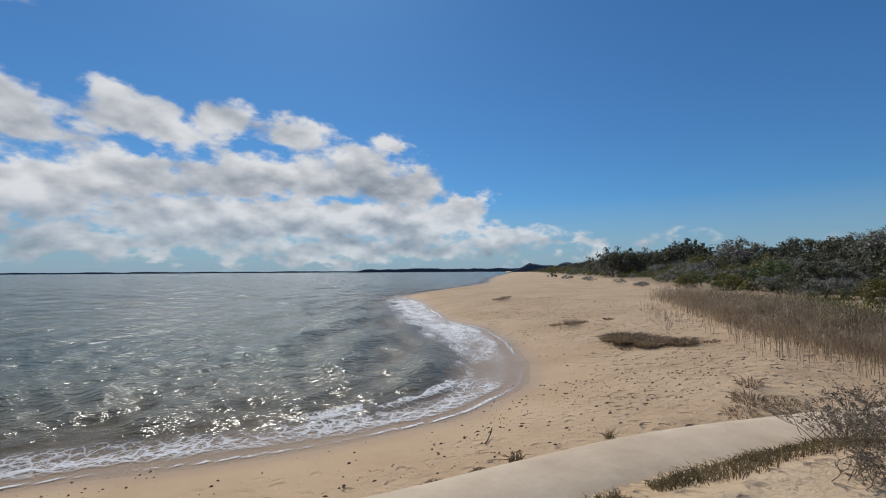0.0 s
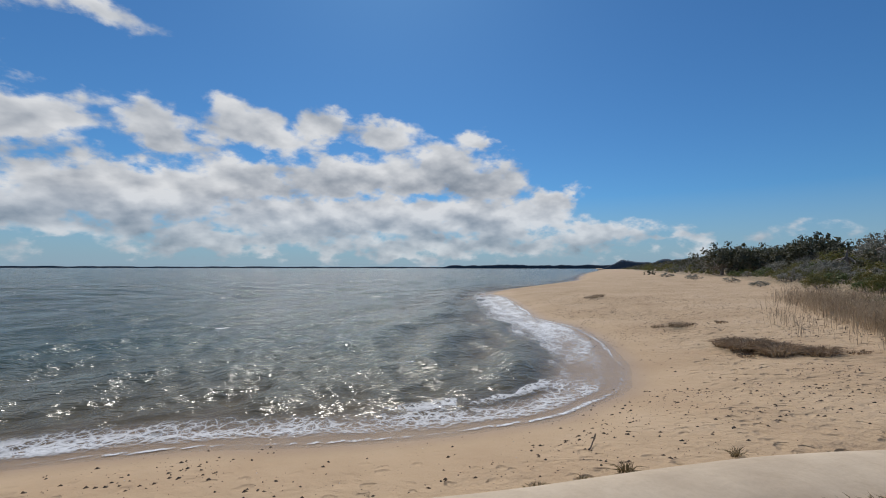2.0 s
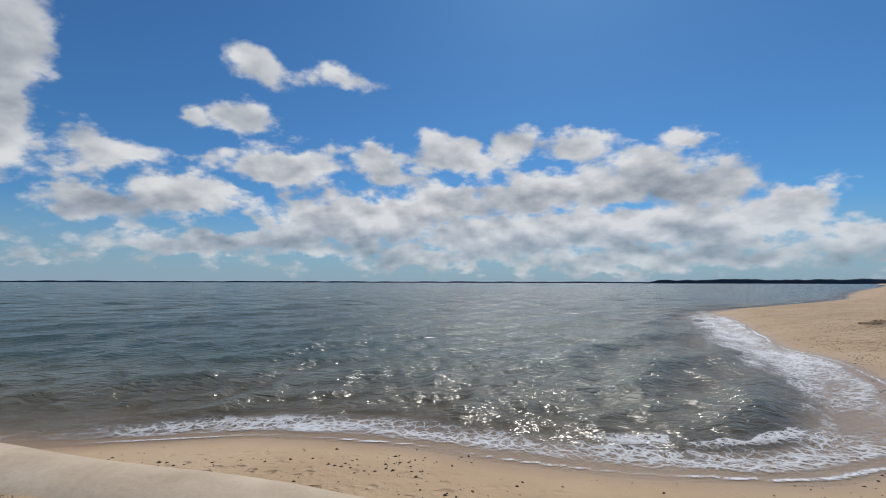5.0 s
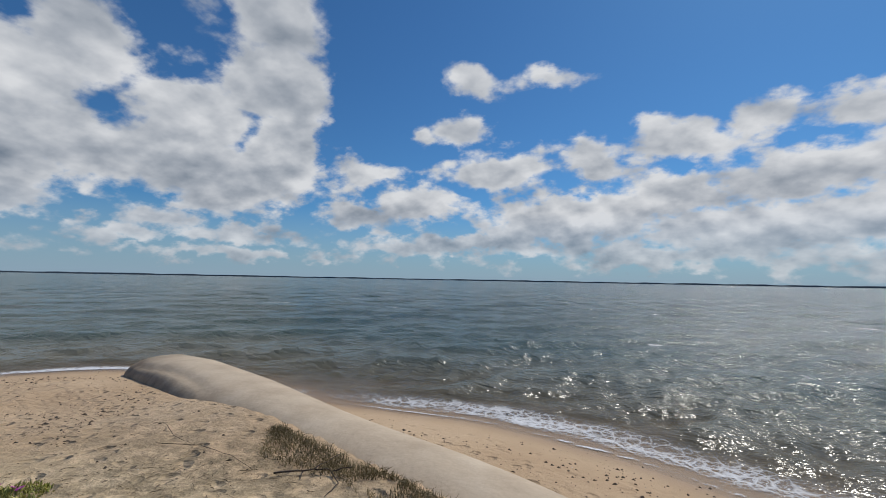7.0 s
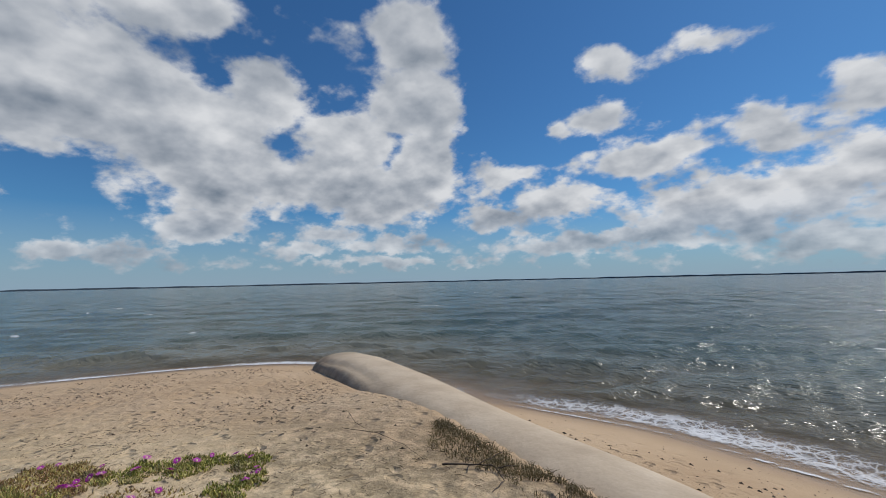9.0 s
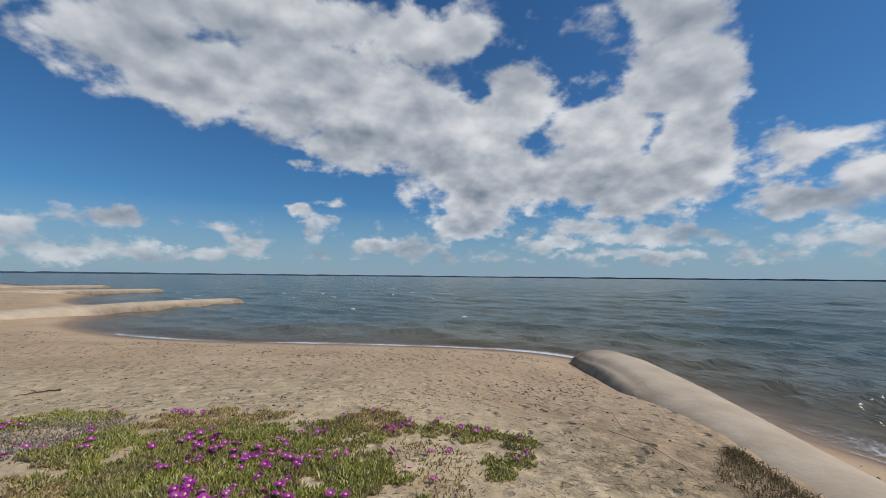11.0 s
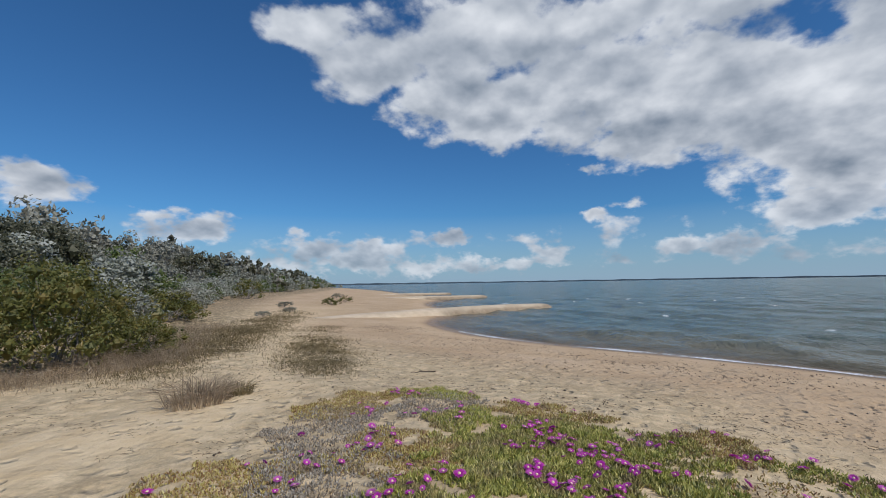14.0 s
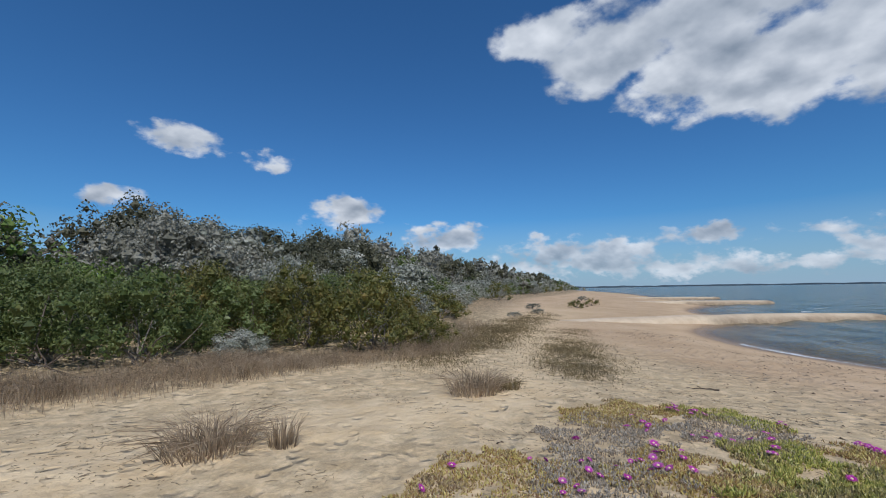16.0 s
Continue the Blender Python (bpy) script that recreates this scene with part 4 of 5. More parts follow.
            hidden = -4 < x + y * 0.1 < 60 and y < -12 and x > 9 and r < 60
            if not near_front and not hidden and (r > 11):
                put(k, x, y, size * (0.75 + 0.5 * rng.random()) * (0.68 if east else 0.96 if deep > 12 and r < 40 and x > -5 else 1.32 if r > 24 and x < -8 else 1.14) * grow ** 0.6, tall * (0.85 + 0.3 * rng.random()))
            s += max(2.1, size * 1.2) * (0.72 if east else 1.0) * grow * (1.0 if r < 105 else 2.1)
    for x, y in ((84.5, 44.0), (85.4, 41.6), (86.8, 38.6), (88.0, 35.6), (89.0, 32.5), (90.3, 29.4), (95.0, 44.0), (97.0, 40.0), (98.0, 35.0)):
        put("dark", x + rng.normal(0, 1), y + rng.normal(0, 1), 3.6 + 1.2 * rng.random(), 1.05)
    # trees that rise above the rest
    gum = plant("gum_tree", "airy gum tree above the scrub", "tree", 401, (1.6, 1.4, 1.5), 12, 900, (0.22, 0.10), DARK, 9, 0.05, trunk=1.6, group="coastal scrub", skirt=0.75, ragged=0.2, flat=0.6)
    for x, y, s in ((-66.5, -68.5, 1.7), (62.0, 15.5, 2.1), (68.0, 12.0, 1.7), (57.0, 17.0, 1.5), (8.2, -33.0, 1.9), (5.4, -34.0, 1.6)):
        set_at(gum, x, y, s, 40 * x, sink=0.1)
    forget(gum)
    # loose bushes on the open beach
    for x, y, s, k in ((-34.5, -28.4, .95, "olive"), (-41, -31.5, 1.0, "olive"), (-25.0, -24.5, .6, "grey"), (-29, -29, .7, "grey"), (-21.5, -23.5, .55, "grey"), (-50, -40, 1.0, "grey"),
                       (56.0, 32.0, 1.0, "grey"), (50.0, 24.5, .8, "grey"), (66, 42, 1.1, "grey"), (40, 17.5, .7, "grey"), (88, 60, 1.4, "dark")):
        put(k, x, y, s, 0.62)
    plant_all()
    for p in protos.values():
        forget(p)


def blades(points, tall, spread, rng, width=0.006, bend=0.35, heads=0.0, fan=None):
    """Thin bent grass blades: two segments each, some with a seed head."""
    n = len(points)
    h = tall * rng.uniform(0.45, 1.15, n)
    a = rng.uniform(0, 2 * math.pi, n) if fan is None else fan + rng.normal(0, 0.5, n)
    lean = spread * rng.uniform(0.1, 1.0, n)
    d = np.stack([np.cos(a), np.sin(a), np.zeros(n)], 1)
    s = np.stack([-np.sin(a), np.cos(a), np.zeros(n)], 1)
    s = np.cross(d, rng.normal(0, 1, (n, 3)))
    s /= np.linalg.norm(s, axis=1, keepdims=True)
    mid = points + d * (lean * h * 0.35)[:, None] + np.stack([0 * h, 0 * h, h * 0.6], 1)
    tip = points + d * (lean * h * (0.75 + bend))[:, None] + np.stack([0 * h, 0 * h, h * (1.0 - 0.3 * lean)], 1)
    w = (width * rng.uniform(0.6, 1.4, n))[:, None]
    v = np.stack([points - s * w, points + s * w, mid + s * w * 0.8, mid - s * w * 0.8, tip], 1).reshape(-1, 3)
    i = np.arange(n)[:, None] * 5
    st = [(v, i + (0, 1, 2, 3), i + (3, 2, 4))]
    if heads:
        k = rng.random(n) < heads
        c, m = tip[k], k.sum()
        up = (tip - mid)[k]
        up /= np.linalg.norm(up, axis=1, keepdims=True)
        hs = s[k] * width * rng.uniform(1.6, 3.2, (m, 1))
        hv = np.stack([c - up * 0.05, c + hs, c + up * rng.uniform(0.05, 0.12, (m, 1)), c - hs], 1).reshape(-1, 3)
        st.append((hv, np.arange(m)[:, None] * 4 + (0, 1, 2, 3), None))
    return st


def grass_area(name, label, centres, count, tall, material, seed, spread=0.6, width=0.006, heads=0.0, clump=0.25, keep=None):
    """Grass strewn in clumps over patches (x, y, half width, half depth, turn)."""
    rng = np.random.default_rng(seed)
    st = Stuff()
    for cx, cy, rx, ry, turn, share in centres:
        n = int(count * share)
        clumps = max(4, n // 14)
        a, r = rng.uniform(0, 6.283, clumps), np.sqrt(rng.uniform(0, 1, clumps))
        u, w = np.cos(a) * r * rx, np.sin(a) * r * ry
        c, s = math.cos(radians(turn)), math.sin(radians(turn))
        px, py = cx + u * c - w * s, cy + u * s + w * c
        pick = rng.integers(0, clumps, n)
        x, y = px[pick] + rng.normal(0, clump, n), py[pick] + rng.normal(0, clump, n)
        if keep:
            ok = keep(x, y)
            x, y = x[ok], y[ok]
        if len(x):
            pts = np.stack([x, y, heights(x, y) - 0.01], 1)
            size = 0.45 + 1.1 * value_noise(x * 0.8, y * 0.8, seed)
            for v, q, t in blades(pts, tall * size, spread, rng, width, 0.35, heads):
                st.add(v, q, t)
    return tagged(new(name, st.mesh(name, material, False)), label, "grass", kind="stuff")


def tuft(label, x, y, rx, tall, count, material, seed, upright=0.7, category="grass tuft", name="grass_tuft"):
    rng = np.random.default_rng(seed)
    a, r = rng.uniform(0, 6.283, count), rx * np.sqrt(rng.uniform(0, 1, count)) * 0.8
    gx, gy = np.cos(a) * r, np.sin(a) * r * 0.8
    z0 = height_at(x, y)
    pts = np.stack([gx, gy, heights(x + gx, y + gy) - z0 - 0.02], 1)
    ob = tagged(new(name), label, category, "tufts on the sand")
    ob.location = (x, y, z0)
    for piece, rows in (("core_tussock", r < rx * 0.5), ("outer_skirt", r >= rx * 0.5)):
        st = Stuff()
        for v, q, t in blades(pts[rows], tall, (upright * 1.7 * (0.25 + r / rx))[rows], rng, 0.003 + 0.0005 * math.hypot(x, y), 0.5, 0.0, a[rows]):
            st.add(v, q, t)
        tagged(part(piece, st.mesh(piece, material, False), ob), kind="stuff")
    return ob


def build_grasses():
    tuft("wide sprawling tuft of dry grey-brown grass", -4.9, -6.8, 0.62, 0.46, 520, STRAW, 1)
    tuft("small dead grass clump leaning on the sand", -5.6, -6.7, 0.3, 0.3, 200, HEATH, 2)
    tuft("sprawling tuft of dry brown grass by the path", -0.5, -6.2, 0.6, 0.5, 520, STRAW, 3, 1.0)
    tuft("small upright tuft of brown grass", -1.25, -5.85, 0.2, 0.42, 150, STRAW, 4, 0.35)
    tuft("tuft of dry brown grass at the path's edge", 2.6, -4.9, 0.25, 0.35, 200, STRAW, 14)
    for i, (x, y, r, h, n) in enumerate(((4.3, 3.35, 0.10, 0.13, 110), (3.2, 3.65, 0.13, 0.07, 120), (5.75, 2.9, 0.07, 0.14, 60), (3.75, 3.5, 0.06, 0.08, 40))):
        tuft("little brown grass tuft on sand beside the groyne", x, y, r, h, n, HEATH, 20 + i, 0.8)
    for i, (x, y, r, h, n) in enumerate(((13.7, 6.9, 0.5, 0.24, 420), (13.3, 6.2, 0.6, 0.34, 760), (13.1, 5.4, 0.6, 0.30, 700), (13.5, 4.7, 0.5, 0.22, 420), (14.0, 4.1, 0.3, 0.10, 90), (14.3, 5.9, 0.35, 0.12, 110), (12.6, 5.9, 0.3, 0.10, 90), (16.3, 9.9, 0.6, 0.13, 200), (15.8, 10.5, 0.35, 0.10, 90), (17.4, 9.0, 0.3, 0.10, 70), (24.3, 21.0, 0.9, 0.12, 160), (25.6, 21.6, 0.6, 0.10, 90))):
        tuft("low brown mat of dead beach grass", x, y, r, h, int(n * 1.3), DEADWEED, 30 + i, 0.9, "beach plant", "dead_beach_plant")
    for i, (x, y, r, h, n) in enumerate(((8.7, 1.95, 0.5, 0.30, 200), (8.0, 1.9, 0.5, 0.12, 330), (9.1, 1.6, 0.5, 0.12, 260), (9.7, 2.2, 0.35, 0.30, 90))):
        tuft("dark dry scrub tuft beside the groyne", x, y, r * 0.8, h * 0.55, n, DEADWEED, 40 + i, 0.9, "beach plant", "dead_beach_plant")
    grass_area("reeds", "tall dry grey-brown reeds with pale seed heads", ((17.6, 2.6, 4.2, 1.7, 32, 0.36), (21.5, 5.0, 6.0, 1.9, 33, 0.34), (15.2, -0.4, 2.4, 2.0, 60, 0.24), (26, 8.8, 4.5, 1.3, 28, 0.10)),
               27000, 0.62, STRAW, 50, 0.45, 0.006, 0.5, 0.42)
    grass_area("green_reeds", "olive green reeds before the scrub", ((19.0, 1.9, 4.4, 1.2, 32, 0.4), (23.5, 4.6, 5.0, 1.3, 33, 0.35), (16.4, -1.6, 2.2, 1.4, 60, 0.25)),
               6000, 0.66, OLIVE, 55, 0.5, 0.008, 0.2, 0.5)
    grass_area("dry_grass", "dry brown grass along the foot of the scrub", ((-4.5, -11.8, 3.6, 1.1, 0, 0.3), (0.0, -11.6, 3.6, 1.5, 0, 0.36), (3.6, -11.0, 2.4, 1.8, 0, 0.16), (-9.0, -14.6, 2.6, 1.2, 40, 0.1), (-13.5, -18.5, 3.2, 1.0, 48, 0.08)),
               24000, 0.40, STRAW, 51, 1.0, 0.004, 0.1, 0.35)
    grass_area("dry_heath", "brown dry heath and grass between scrub and path", ((-9.6, -13.2, 3.2, 1.2, 38, 0.3), (-13.4, -16.4, 3.4, 1.4, 42, 0.3), (-17.5, -19.0, 3.6, 1.3, 40, 0.22), (-23.5, -23.0, 4.5, 1.3, 42, 0.12), (-6.8, -11.4, 1.4, 0.7, 30, 0.06)),
               13000, 0.20, HEATH, 54, 1.1, 0.006, 0.0, 0.4)
    grass_area("low_heath", "low dark brown heath plants on the dune flat", ((-10.3, -9.0, 3.3, 0.95, 44, 0.30), (-13.2, -11.6, 2.6, 0.9, 40, 0.14), (-9.6, -12.8, 2.6, 1.1, 35, 0.18), (-14.5, -15.5, 3.4, 1.2, 45, 0.16), (-20, -20.5, 4.5, 1.2, 40, 0.1), (-6.2, -10.0, 1.6, 0.6, 30, 0.07), (-17, -14.6, 2.6, 0.7, 30, 0.06)),
               22000, 0.10, HEATH, 52, 1.3, 0.007, 0.0, 0.42)
    grass_area("sparse_reeds", "scattered dry stalks standing in the sand", ((13.2, 2.2, 2.2, 0.7, 40, 0.5), (17.5, 6.4, 3.5, 0.8, 38, 0.5)), 420, 0.6, STRAW, 53, 0.4, 0.006, 0.3, 0.2)
    # a fringe of low plants along the dune side of the tube
    rng = np.random.default_rng(8)
    ax = np.array(AXIS)
    seg = np.concatenate([[0], np.cumsum(np.hypot(*np.diff(ax, axis=0).T))])
    s = rng.uniform(9.2, 21.5, 14000)
    px, py = np.interp(s, seg, ax[:, 0]), np.interp(s, seg, ax[:, 1])
    off = 0.68 + 0.60 * rng.random(14000) ** 1.5 * (0.25 + 1.2 * fbm(s * 0.9, s * 0, 3, 3)) * smooth(8.6, 10.5, s) + rng.normal(0, 0.04, 14000)
    x, y = px - 0.38 * off, py - 0.92 * off
    ok = fbm(x * 1.3, y * 1.3, 3, 5) > 0.36
    x, y = x[ok], y[ok]
    st = Stuff()
    for v, q, t in blades(np.stack([x, y, heights(x, y) - 0.01], 1), 0.095, 1.2, rng, 0.005):
        st.add(v, q, t)
    tagged(new("groyne_fringe", st.mesh("fringe", FRINGE, False)), "low brown-green plants fringing the groyne", "beach plant", kind="stuff")


def twiggy_shrub(x, y, seed, size, leaves):
    """A sparse sprawling shrub of thin leaning stems with small grey leaves."""
    rng = np.random.default_rng(seed)
    foot = tagged(new("sprawling_shrub"), "sparse grey-brown twiggy shrub with tiny leaves", "shrub", "twiggy shrubs by the groyne")
    foot.location = (x, y, height_at(x, y) - 0.03)
    stems, tips = Stuff(), []
    for _ in range(24):
        a, h = rng.uniform(0, 6.283), size * rng.uniform(0.5, 1.15)
        out = rng.uniform(0.3, 1.0) * size
        t = np.linspace(0, 1, 7)[:, None]
        start = np.array([rng.normal(0, .16), rng.normal(0, .16), 0])
        end = start + np.array([math.cos(a) * out, math.sin(a) * out, h * 0.8])
        mid = start * .4 + end * .6 + np.array([0, 0, 0.25 * h])
        path = (1 - t) ** 2 * start + 2 * t * (1 - t) * mid + t * t * end + rng.normal(0, .012, (7, 3))
        v, q = tube_verts(path, np.linspace(.005, .0015, 7), 4)
        stems.add(v, q)
        for k in range(5):
            u = rng.uniform(.35, 1)
            b = (1 - u) ** 2 * start + 2 * u * (1 - u) * mid + u * u * end
            e = b + rng.normal(0, .11, 3) * (1, 1, .6) + (0, 0, .07)
            v, q = tube_verts([b, (b + e) / 2 + rng.normal(0, .012, 3), e], (.003, .0022, .0012), 3)
            stems.add(v, q)
            tips.append((b, e))
    part("stemwork", stems.mesh("stemwork", TWIG), foot)
    k = rng.integers(0, len(tips), leaves)
    u = rng.uniform(.1, 1.05, (leaves, 1))
    b, e = np.array([t[0] for t in tips])[k], np.array([t[1] for t in tips])[k]
    v, tr = leaf_quads(b * (1 - u) + e * u + rng.normal(0, .012, (leaves, 3)), e - b, .034, .014, rng, .1)
    tagged(part("leafage", mesh_of("leafage", v, tr, TWIGLEAF, False), foot), kind="stuff")


for bx, by, bs, bz, bl in ((6.3, 0.5, 71, 0.42, 900), (7.0, 0.65, 72, 0.52, 1000), (5.8, -0.05, 73, 0.42, 900), (7.7, 0.3, 74, 0.58, 1100), (6.8, -0.05, 75, 0.52, 1000), (8.5, 0.1, 76, 0.45, 800), (5.3, 0.2, 77, 0.28, 500)):
    twiggy_shrub(bx, by, bs, bz, bl)
build_grasses()
build_scrub()


# ---- the flowering mat and what lies on the sand ----
def succulent_material(name, a, b, c):
    m = Mat(name)
    col = m.ramp(m.island(), (0.0, a), (0.5, b), (1.0, c))
    col = m.mix(m.ramp(m.noise(2.4, 4.0, 0.6), (0.48, 0.0), (0.66, 0.75)), col, m.ramp(m.island(), (0.0, (0.17, 0.12, 0.08)), (1.0, (0.44, 0.32, 0.17))))
    m.set(Base_Color=col, Roughness=0.45)
    m.translucent(0.15, col)
    return m.m


PIGFACE = succulent_material("green_succulent", (0.18, 0.20, 0.04), (0.40, 0.40, 0.085), (0.64, 0.55, 0.17))
RUSTY = succulent_material("rusty_succulent", (0.26, 0.13, 0.065), (0.46, 0.34, 0.11), (0.60, 0.51, 0.18))
WITHERED = succulent_material("withered_succulent", (0.20, 0.165, 0.13), (0.38, 0.33, 0.265), (0.54, 0.475, 0.39))


def petal_material():
    m = Mat("magenta_petal")
    m.set(Base_Color=m.ramp(m.thing_random(), (0.0, (0.50, 0.03, 0.38)), (0.6, (0.62, 0.05, 0.50)), (1.0, (0.60, 0.16, 0.50))), Roughness=0.5)
    m.translucent(0.3, (0.7, 0.06, 0.55, 1))
    return m.m


def pollen_material():
    m = Mat("pale_centre")
    m.set(Base_Color=m.ramp(m.noise(300.0), (0.4, (0.75, 0.55, 0.30)), (0.6, (0.85, 0.72, 0.5))), Roughness=0.7)
    return m.m


PETAL, POLLEN = petal_material(), pollen_material()


def flower_meshes():
    """Fine-rayed daisy-like flower, open towards the light, and its pale centre."""
    rng = np.random.default_rng(2)
    st = Stuff()
    for ring, (length, lift, n) in enumerate(((0.044, 0.35, 26), (0.036, 0.7, 20))):
        for k in range(n):
            a = 6.283 * (k + 0.5 * ring) / n + rng.normal(0, .04)
            d, s = np.array([math.cos(a), math.sin(a), lift]), np.array([-math.sin(a), math.cos(a), 0])
            d = d / np.linalg.norm(d)
            L = length * rng.uniform(.85, 1.1)
            p = np.array([d * .008, d * L * .55 + s * .0034, d * L * .55 - s * .0034, d * L + (0, 0, -.004)])
            st.add(p, None, np.array([(0, 1, 2), (1, 3, 2)]))
    petals = st.mesh("petals", PETAL, False)
    a = np.arange(8) * 6.283 / 8
    ring = np.stack([np.cos(a) * .011, np.sin(a) * .011, 0 * a + .006], 1)
    v = np.concatenate([ring, ring * (.6, .6, 1) + (0, 0, .006), [(0, 0, .014)]])
    k = np.arange(8)
    centre = mesh_of("centre", v, [np.stack([k, (k + 1) % 8, (k + 1) % 8 + 8, k + 8], 1), np.stack([k + 8, (k + 1) % 8 + 8, 0 * k + 16], 1)], POLLEN)
    return petals, centre


def finger_leaves(x, y, z, rng, length):
    """Three-edged upright succulent leaves, thick in the middle."""
    n = len(x)
    foot = np.stack([x, y, z], 1)
    d = rng.normal(0, .55, (n, 3))
    d[:, 2] = np.abs(d[:, 2]) * .4 + .75
    d /= np.linalg.norm(d, axis=1, keepdims=True)
    s = np.cross(d, rng.normal(0, 1, (n, 3)))
    s /= np.linalg.norm(s, axis=1, keepdims=True)
    o = np.cross(d, s)
    L = length * rng.uniform(.6, 1.3, (n, 1))
    w = .0082 * rng.uniform(.8, 1.3, (n, 1))
    c = foot + d * L * .5
    rim = [c + w * (math.cos(q) * s + math.sin(q) * o) for q in (0, 2.094, 4.189)]
    v = np.stack([foot, *rim, foot + d * L], 1).reshape(-1, 3)
    i = np.arange(n)[:, None] * 5
    t = np.concatenate([i + f for f in ((0, 1, 2), (0, 2, 3), (4, 2, 1), (4, 3, 2), (4, 1, 3))])
    return v, t


def build_mat():
    petals, centre = flower_meshes()
    rng = np.random.default_rng(90)
    # mats: x, y, half width, half depth, turn, leaves, leaf length, material, flowers, label
    mats = (
        (-4.40, -0.95, 1.30, 1.00, 10, 9600, .075, PIGFACE, 30, "green ice plant mat full of magenta flowers"),
        (-3.80, 0.00, 1.05, 0.75, -20, 6400, .075, PIGFACE, 20, "green ice plant mat full of magenta flowers"),
        (-3.35, -1.5, 1.0, 0.8, 15, 6000, .07, PIGFACE, 15, "green ice plant mat full of magenta flowers"),
        (-5.65, -0.45, 1.05, 0.85, 60, 6000, .065, PIGFACE, 18, "yellow-green ice plant mat edged with magenta flowers"),
        (-5.35, -1.95, 1.0, 0.85, 30, 5600, .065, PIGFACE, 14, "yellow-green ice plant mat edged with magenta flowers"),
        (-6.25, 0.75, 0.55, 0.50, 0, 1700, .055, RUSTY, 6, "thin rusty yellow ice plant on bare sand"),
        (-5.75, 1.55, 0.32, 0.75, -25, 1500, .055, PIGFACE, 5, "thin rusty yellow ice plant on bare sand"),
        (-4.85, 2.05, 0.70, 0.32, -35, 1400, .055, PIGFACE, 5, "thin rusty yellow ice plant on bare sand"),
        (-4.75, 1.2, 0.75, 0.55, 0, 520, .05, RUSTY, 3, "scattered seedlings of reddish ice plant"),
        (-6.65, -1.5, 0.50, 0.95, 10, 2000, .055, RUSTY, 8, "reddish brown ice plant mat with a few flowers"),
        (-7.15, -3.6, 0.55, 0.85, 0, 1700, .055, PIGFACE, 7, "yellow and rusty ice plant mat at the dune edge"),
        (-6.25, -3.1, 0.90, 0.80, 20, 2600, .05, WITHERED, 5, "withered grey ice plant mat with a few flowers"),
        (-4.3, -2.55, 1.0, 0.8, 20, 4400, .05, RUSTY, 8, "reddish brown ice plant mat with a few flowers"),
        (-3.1, -2.7, 1.0, 0.75, 30, 4200, .05, WITHERED, 6, "withered grey ice plant mat with a few flowers"),
        (-4.6, -3.8, 1.35, 0.8, 25, 5400, .045, WITHERED, 6, "withered grey-brown ice plant mat with few flowers"),
        (-2.6, -3.6, 1.05, 0.75, 20, 4200, .045, RUSTY, 4, "rusty brown ice plant mat thinning at the path"),
        (-5.85, -4.5, 1.15, 0.62, -10, 3600, .05, RUSTY, 6, "yellow and rusty ice plant mat at the dune edge"),
        (-2.3, -0.9, 0.9, 0.9, 0, 4200, .07, PIGFACE, 10, "green ice plant mat full of magenta flowers"),
        (-2.5, 0.6, 0.7, 0.5, 0, 1500, .06, PIGFACE, 5, "green ice plant mat with magenta flowers"),
    )
    for cx, cy, rx, ry, turn, count, length, material, flowers, label in mats:
        thing = tagged(new("ice_plant"), label, "ice plant", "ice plants on the dune")
        count = int(count * 1.05)
        n = int(count * 1.7)
        a, r = rng.uniform(0, 6.283, n), np.sqrt(rng.uniform(0, 1.35, n))
        c, s = math.cos(radians(turn)), math.sin(radians(turn))
        u, w = np.cos(a) * r * rx, np.sin(a) * r * ry
        x, y = cx + u * c - w * s, cy + u * s + w * c
        gap = fbm(x * 3.4, y * 3.4, 3, 15)
        ok = gap > (0.30 if material is PIGFACE else 0.27) + 0.28 * smooth(0.65, 1.16, r)
        x, y, gap = x[ok][:count], y[ok][:count], gap[ok][:count]
        z = heights(x, y) + 0.09 * np.clip(gap - .4, 0, .3) * (length / .06)
        v, t = finger_leaves(x, y, z - .012, rng, length)
        part("foliage", mesh_of("foliage", v, t, material, False), thing)
        bloom = rng.random(len(x)) * (0.15 + (fbm(x * 2.2, y * 2.2, 2, 19) > 0.5))
        for k in np.argsort(-bloom)[:int(flowers * 1.7)]:
            f = part("flower", petals, thing, "magenta ray flower")
            size = rng.uniform(.8, 1.5)
            f.matrix_basis = Matrix.LocRotScale((x[k], y[k], z[k] + length * .75), Euler((rng.normal(0, .3), rng.normal(0, .3), rng.uniform(0, 6.28))), (size, size, size))
            part("centre", centre, f, "pale yellow centre")


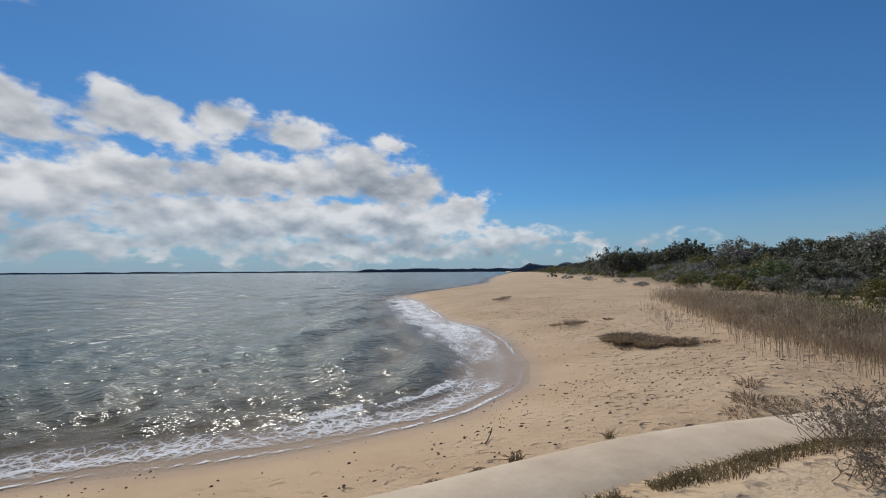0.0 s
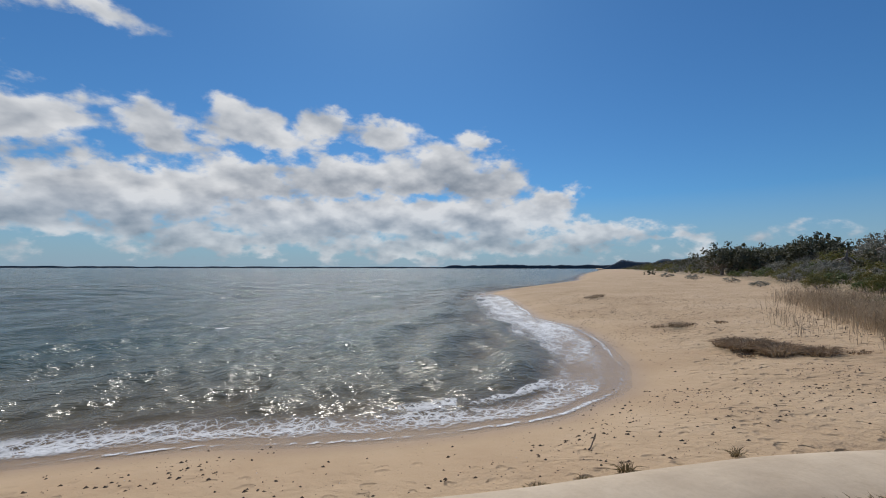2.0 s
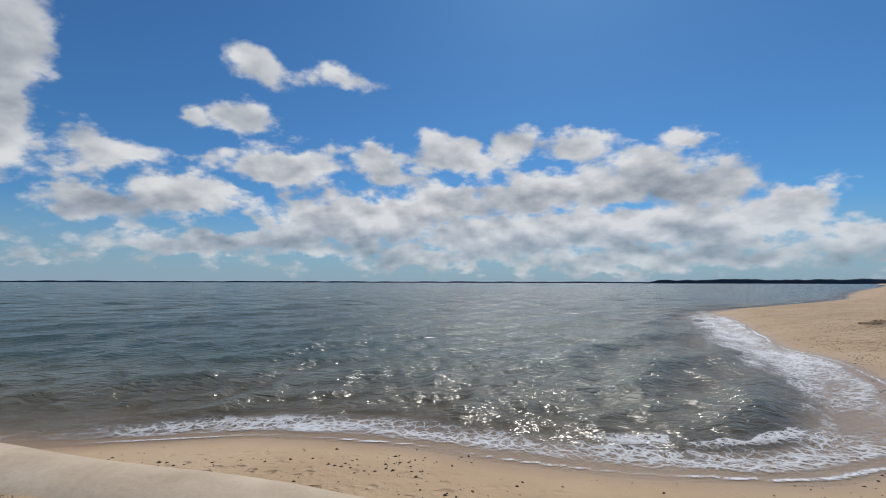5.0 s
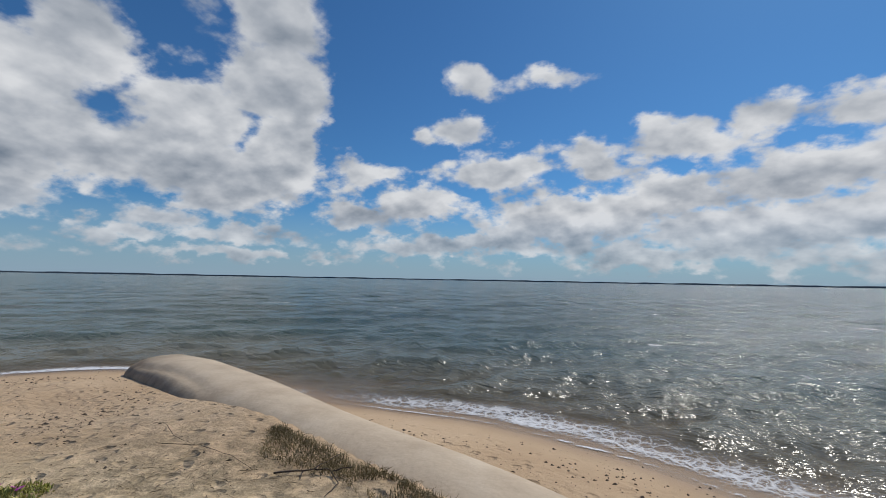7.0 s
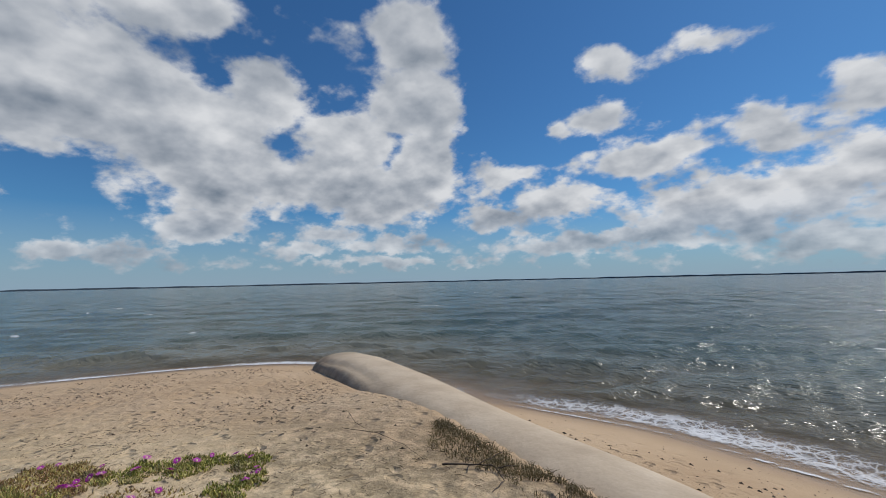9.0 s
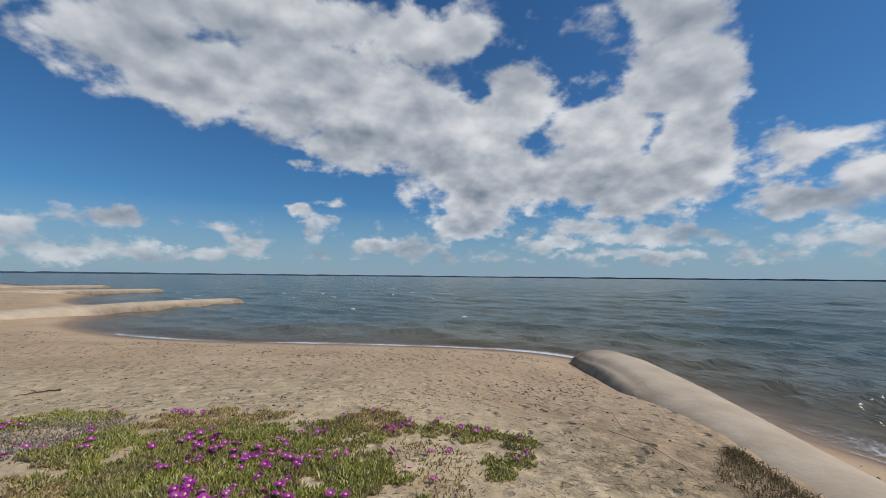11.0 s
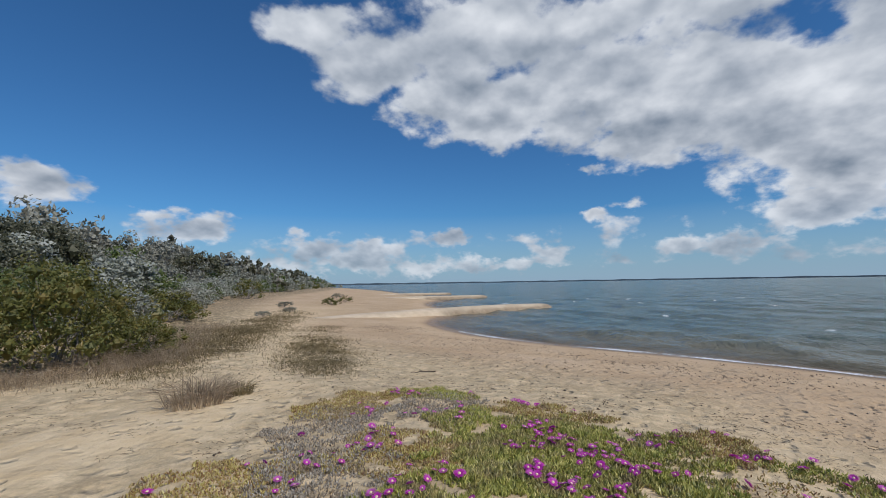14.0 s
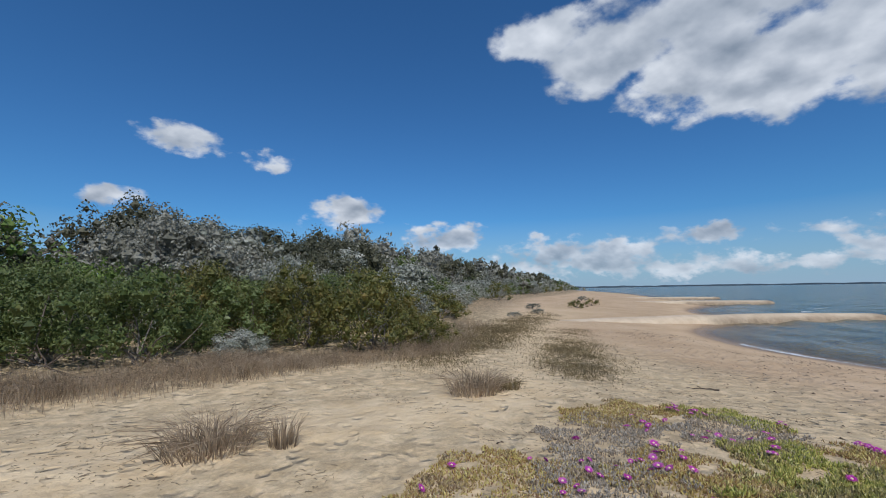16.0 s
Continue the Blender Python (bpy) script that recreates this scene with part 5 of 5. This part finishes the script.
def chunk_field(name, label, x, y, size, material, seed, category):
    """Small flat crumbs of weed, shell and stone lying on the sand."""
    rng = np.random.default_rng(seed)
    n = len(x)
    z = heights(x, y)
    k = 6
    a = np.arange(k) * 6.283 / k
    rad = size[:, None] * rng.uniform(.5, 1.2, (n, k))
    turn = rng.uniform(0, 6.283, n)
    px, py = rad * np.cos(a), rad * np.sin(a) * .55
    vx = x[:, None] + px * np.cos(turn)[:, None] - py * np.sin(turn)[:, None]
    vy = y[:, None] + px * np.sin(turn)[:, None] + py * np.cos(turn)[:, None]
    v = np.concatenate([np.stack([vx, vy, z[:, None] + 0 * vx - .004], 2), np.stack([x, y, z + size * .45], 1)[:, None]], 1).reshape(-1, 3)
    i = np.arange(n)[:, None] * (k + 1)
    t = np.concatenate([i + (q, (q + 1) % k, k) for q in range(k)])
    tagged(new(name, mesh_of(name, v, t, material, False)), label, category, kind="stuff")


def weed_material(name, a, b):
    m = Mat(name)
    m.set(Base_Color=m.ramp(m.island(), (0.0, a), (1.0, b)), Roughness=0.8)
    return m.m


def build_litter():
    rng = np.random.default_rng(33)
    weed = weed_material("dried_weed", (0.03, 0.02, 0.012), (0.13, 0.085, 0.05))
    shell = weed_material("bleached_shell", (0.45, 0.38, 0.28), (0.75, 0.70, 0.62))
    x, y = rng.uniform(-24, 26, 130000), rng.uniform(-16, 26, 130000)
    d, _ = line_distance(x, y, COAST)
    d = np.where(inside(x, y, SEA), -d, d)
    q, _ = line_distance(x, y, AXIS)
    clear = (q > 1.05) & (d > 0.9)
    drift = np.exp(-((d - 2.2) / .5) ** 2) * .5 + np.exp(-((d - 4.4) / 1.1) ** 2) * .35 + .10 * (d < 14) + .16 * (x > 7) * np.exp(-((d - 8) / 3.0) ** 2)
    drift = drift * (0.25 + 1.5 * (fbm(x * .5, y * .5, 3, 70) > .52))
    ok = clear & (rng.random(len(x)) < drift * 1.1)
    chunk_field("dried_seaweed", "dark scraps of dried seaweed along the tide line", x[ok], y[ok], .014 + .04 * rng.random(ok.sum()) ** 3, weed, 34, "seaweed")
    ok = clear & (rng.random(len(x)) < .03 * (d < 12))
    chunk_field("shell_grit", "pale broken shells scattered on the sand", x[ok], y[ok], .007 + .016 * rng.random(ok.sum()) ** 2, shell, 35, "shells")
    # bark, twigs and leaf scraps over the dune top
    x, y = rng.uniform(-9, 4, 14000), rng.uniform(-9, 5.2, 14000)
    q, _ = line_distance(x, y, AXIS)
    side = y < np.interp(x, [p[0] for p in AXIS], [p[1] for p in AXIS])
    ok = (q > 1.1) & side & (fbm(x * .9, y * .9, 3, 71) > .46)
    x, y = x[ok], y[ok]
    st = Stuff()
    a, L = rng.uniform(0, 6.283, len(x)), .012 + .055 * rng.random(len(x)) ** 3
    z = heights(x, y)
    for i in range(len(x)):
        e = np.array([math.cos(a[i]), math.sin(a[i]), 0]) * L[i]
        p = np.array([x[i], y[i], z[i] + .004])
        v, qd = tube_verts([p - e, p + e * .1 + (0, 0, .006), p + e], (.002, .0035, .0015), 3)
        st.add(v, qd)
    tagged(new("plant_litter", st.mesh("plant_litter", STRAW)), "fine dry twigs and stalks strewn over the dune", "litter", kind="stuff")


def stick(label, x, y, paths, thick):
    """A forked dead branch lying on the sand; paths are offsets from its place."""
    thing = tagged(new("dead_branch"), label, "branch", "branches on the sand")
    z0 = height_at(x, y)
    thing.location = (x, y, z0)
    for i, path in enumerate(paths):
        pts = [(px, py, height_at(x + px, y + py) - z0 + pz) for px, py, pz in path]
        fine = []
        rng = np.random.default_rng(int(abs(x * 100)) + i)
        for a, b in zip(pts, pts[1:]):
            for k in range(4):
                fine.append(np.array(a) * (1 - k / 4) + np.array(b) * k / 4 + rng.normal(0, thick * .5, 3))
        fine.append(np.array(pts[-1]))
        v, q = tube_verts(fine, np.linspace(thick * (1 if i == 0 else .7), thick * .35, len(fine)), 6)
        part("limb" if i == 0 else "twig", mesh_of("limb", v, q, DRIFT), thing)


stick("forked dark dead branch lying on the dune", -3.1, 3.95, (((-.36, -.20, .03), (0, 0, .05), (.02, .45, .06)), ((.0, .0, .05), (.22, .02, .05), (.45, -.16, .02), (.5, -.42, .01)), ((.24, 0, .04), (.42, .12, .07)), ((-.1, -.05, .03), (.0, -.2, .01))), .011)
stick("short dark driftwood stick on the beach", -9.3, -4.9, (((-.22, .2, .02), (.05, 0, .04), (.2, -.25, .02)), ((.05, 0, .04), (-.02, -.14, .06))), .016)
stick("small upright twig at the wrack line", 4.85, 4.3, (((-.22, -.12, .02), (0, 0, .04), (.16, .1, .12)), ((.05, .03, .05), (.06, .0, .16))), .012)
stick("thin twig on the open sand", -7.8, -0.75, (((0, 0, 0), (.02, .02, .09)), ((.01, .01, .04), (.06, .05, .08))), .008)
stick("long thin dead runner across the dune", -4.6, 3.9, (((-.9, -.1, .02), (-.3, .08, .03), (.3, .02, .02), (.8, -.12, .02)),), .004)
stick("long thin dead runner across the dune", -5.6, 4.1, (((-.6, .3, .02), (0, 0, .03), (.5, -.1, .02)),), .004)
stick("pale bleached branch beneath the shrubs", 2.0, -12.9, (((-.5, .5, .05), (0, 0, .3), (.25, -.5, .7)), ((0, 0, .3), (-.3, -.2, .5)), ((-.4, .6, .04), (-1.1, .8, .05))), .03)
build_litter()
build_mat()
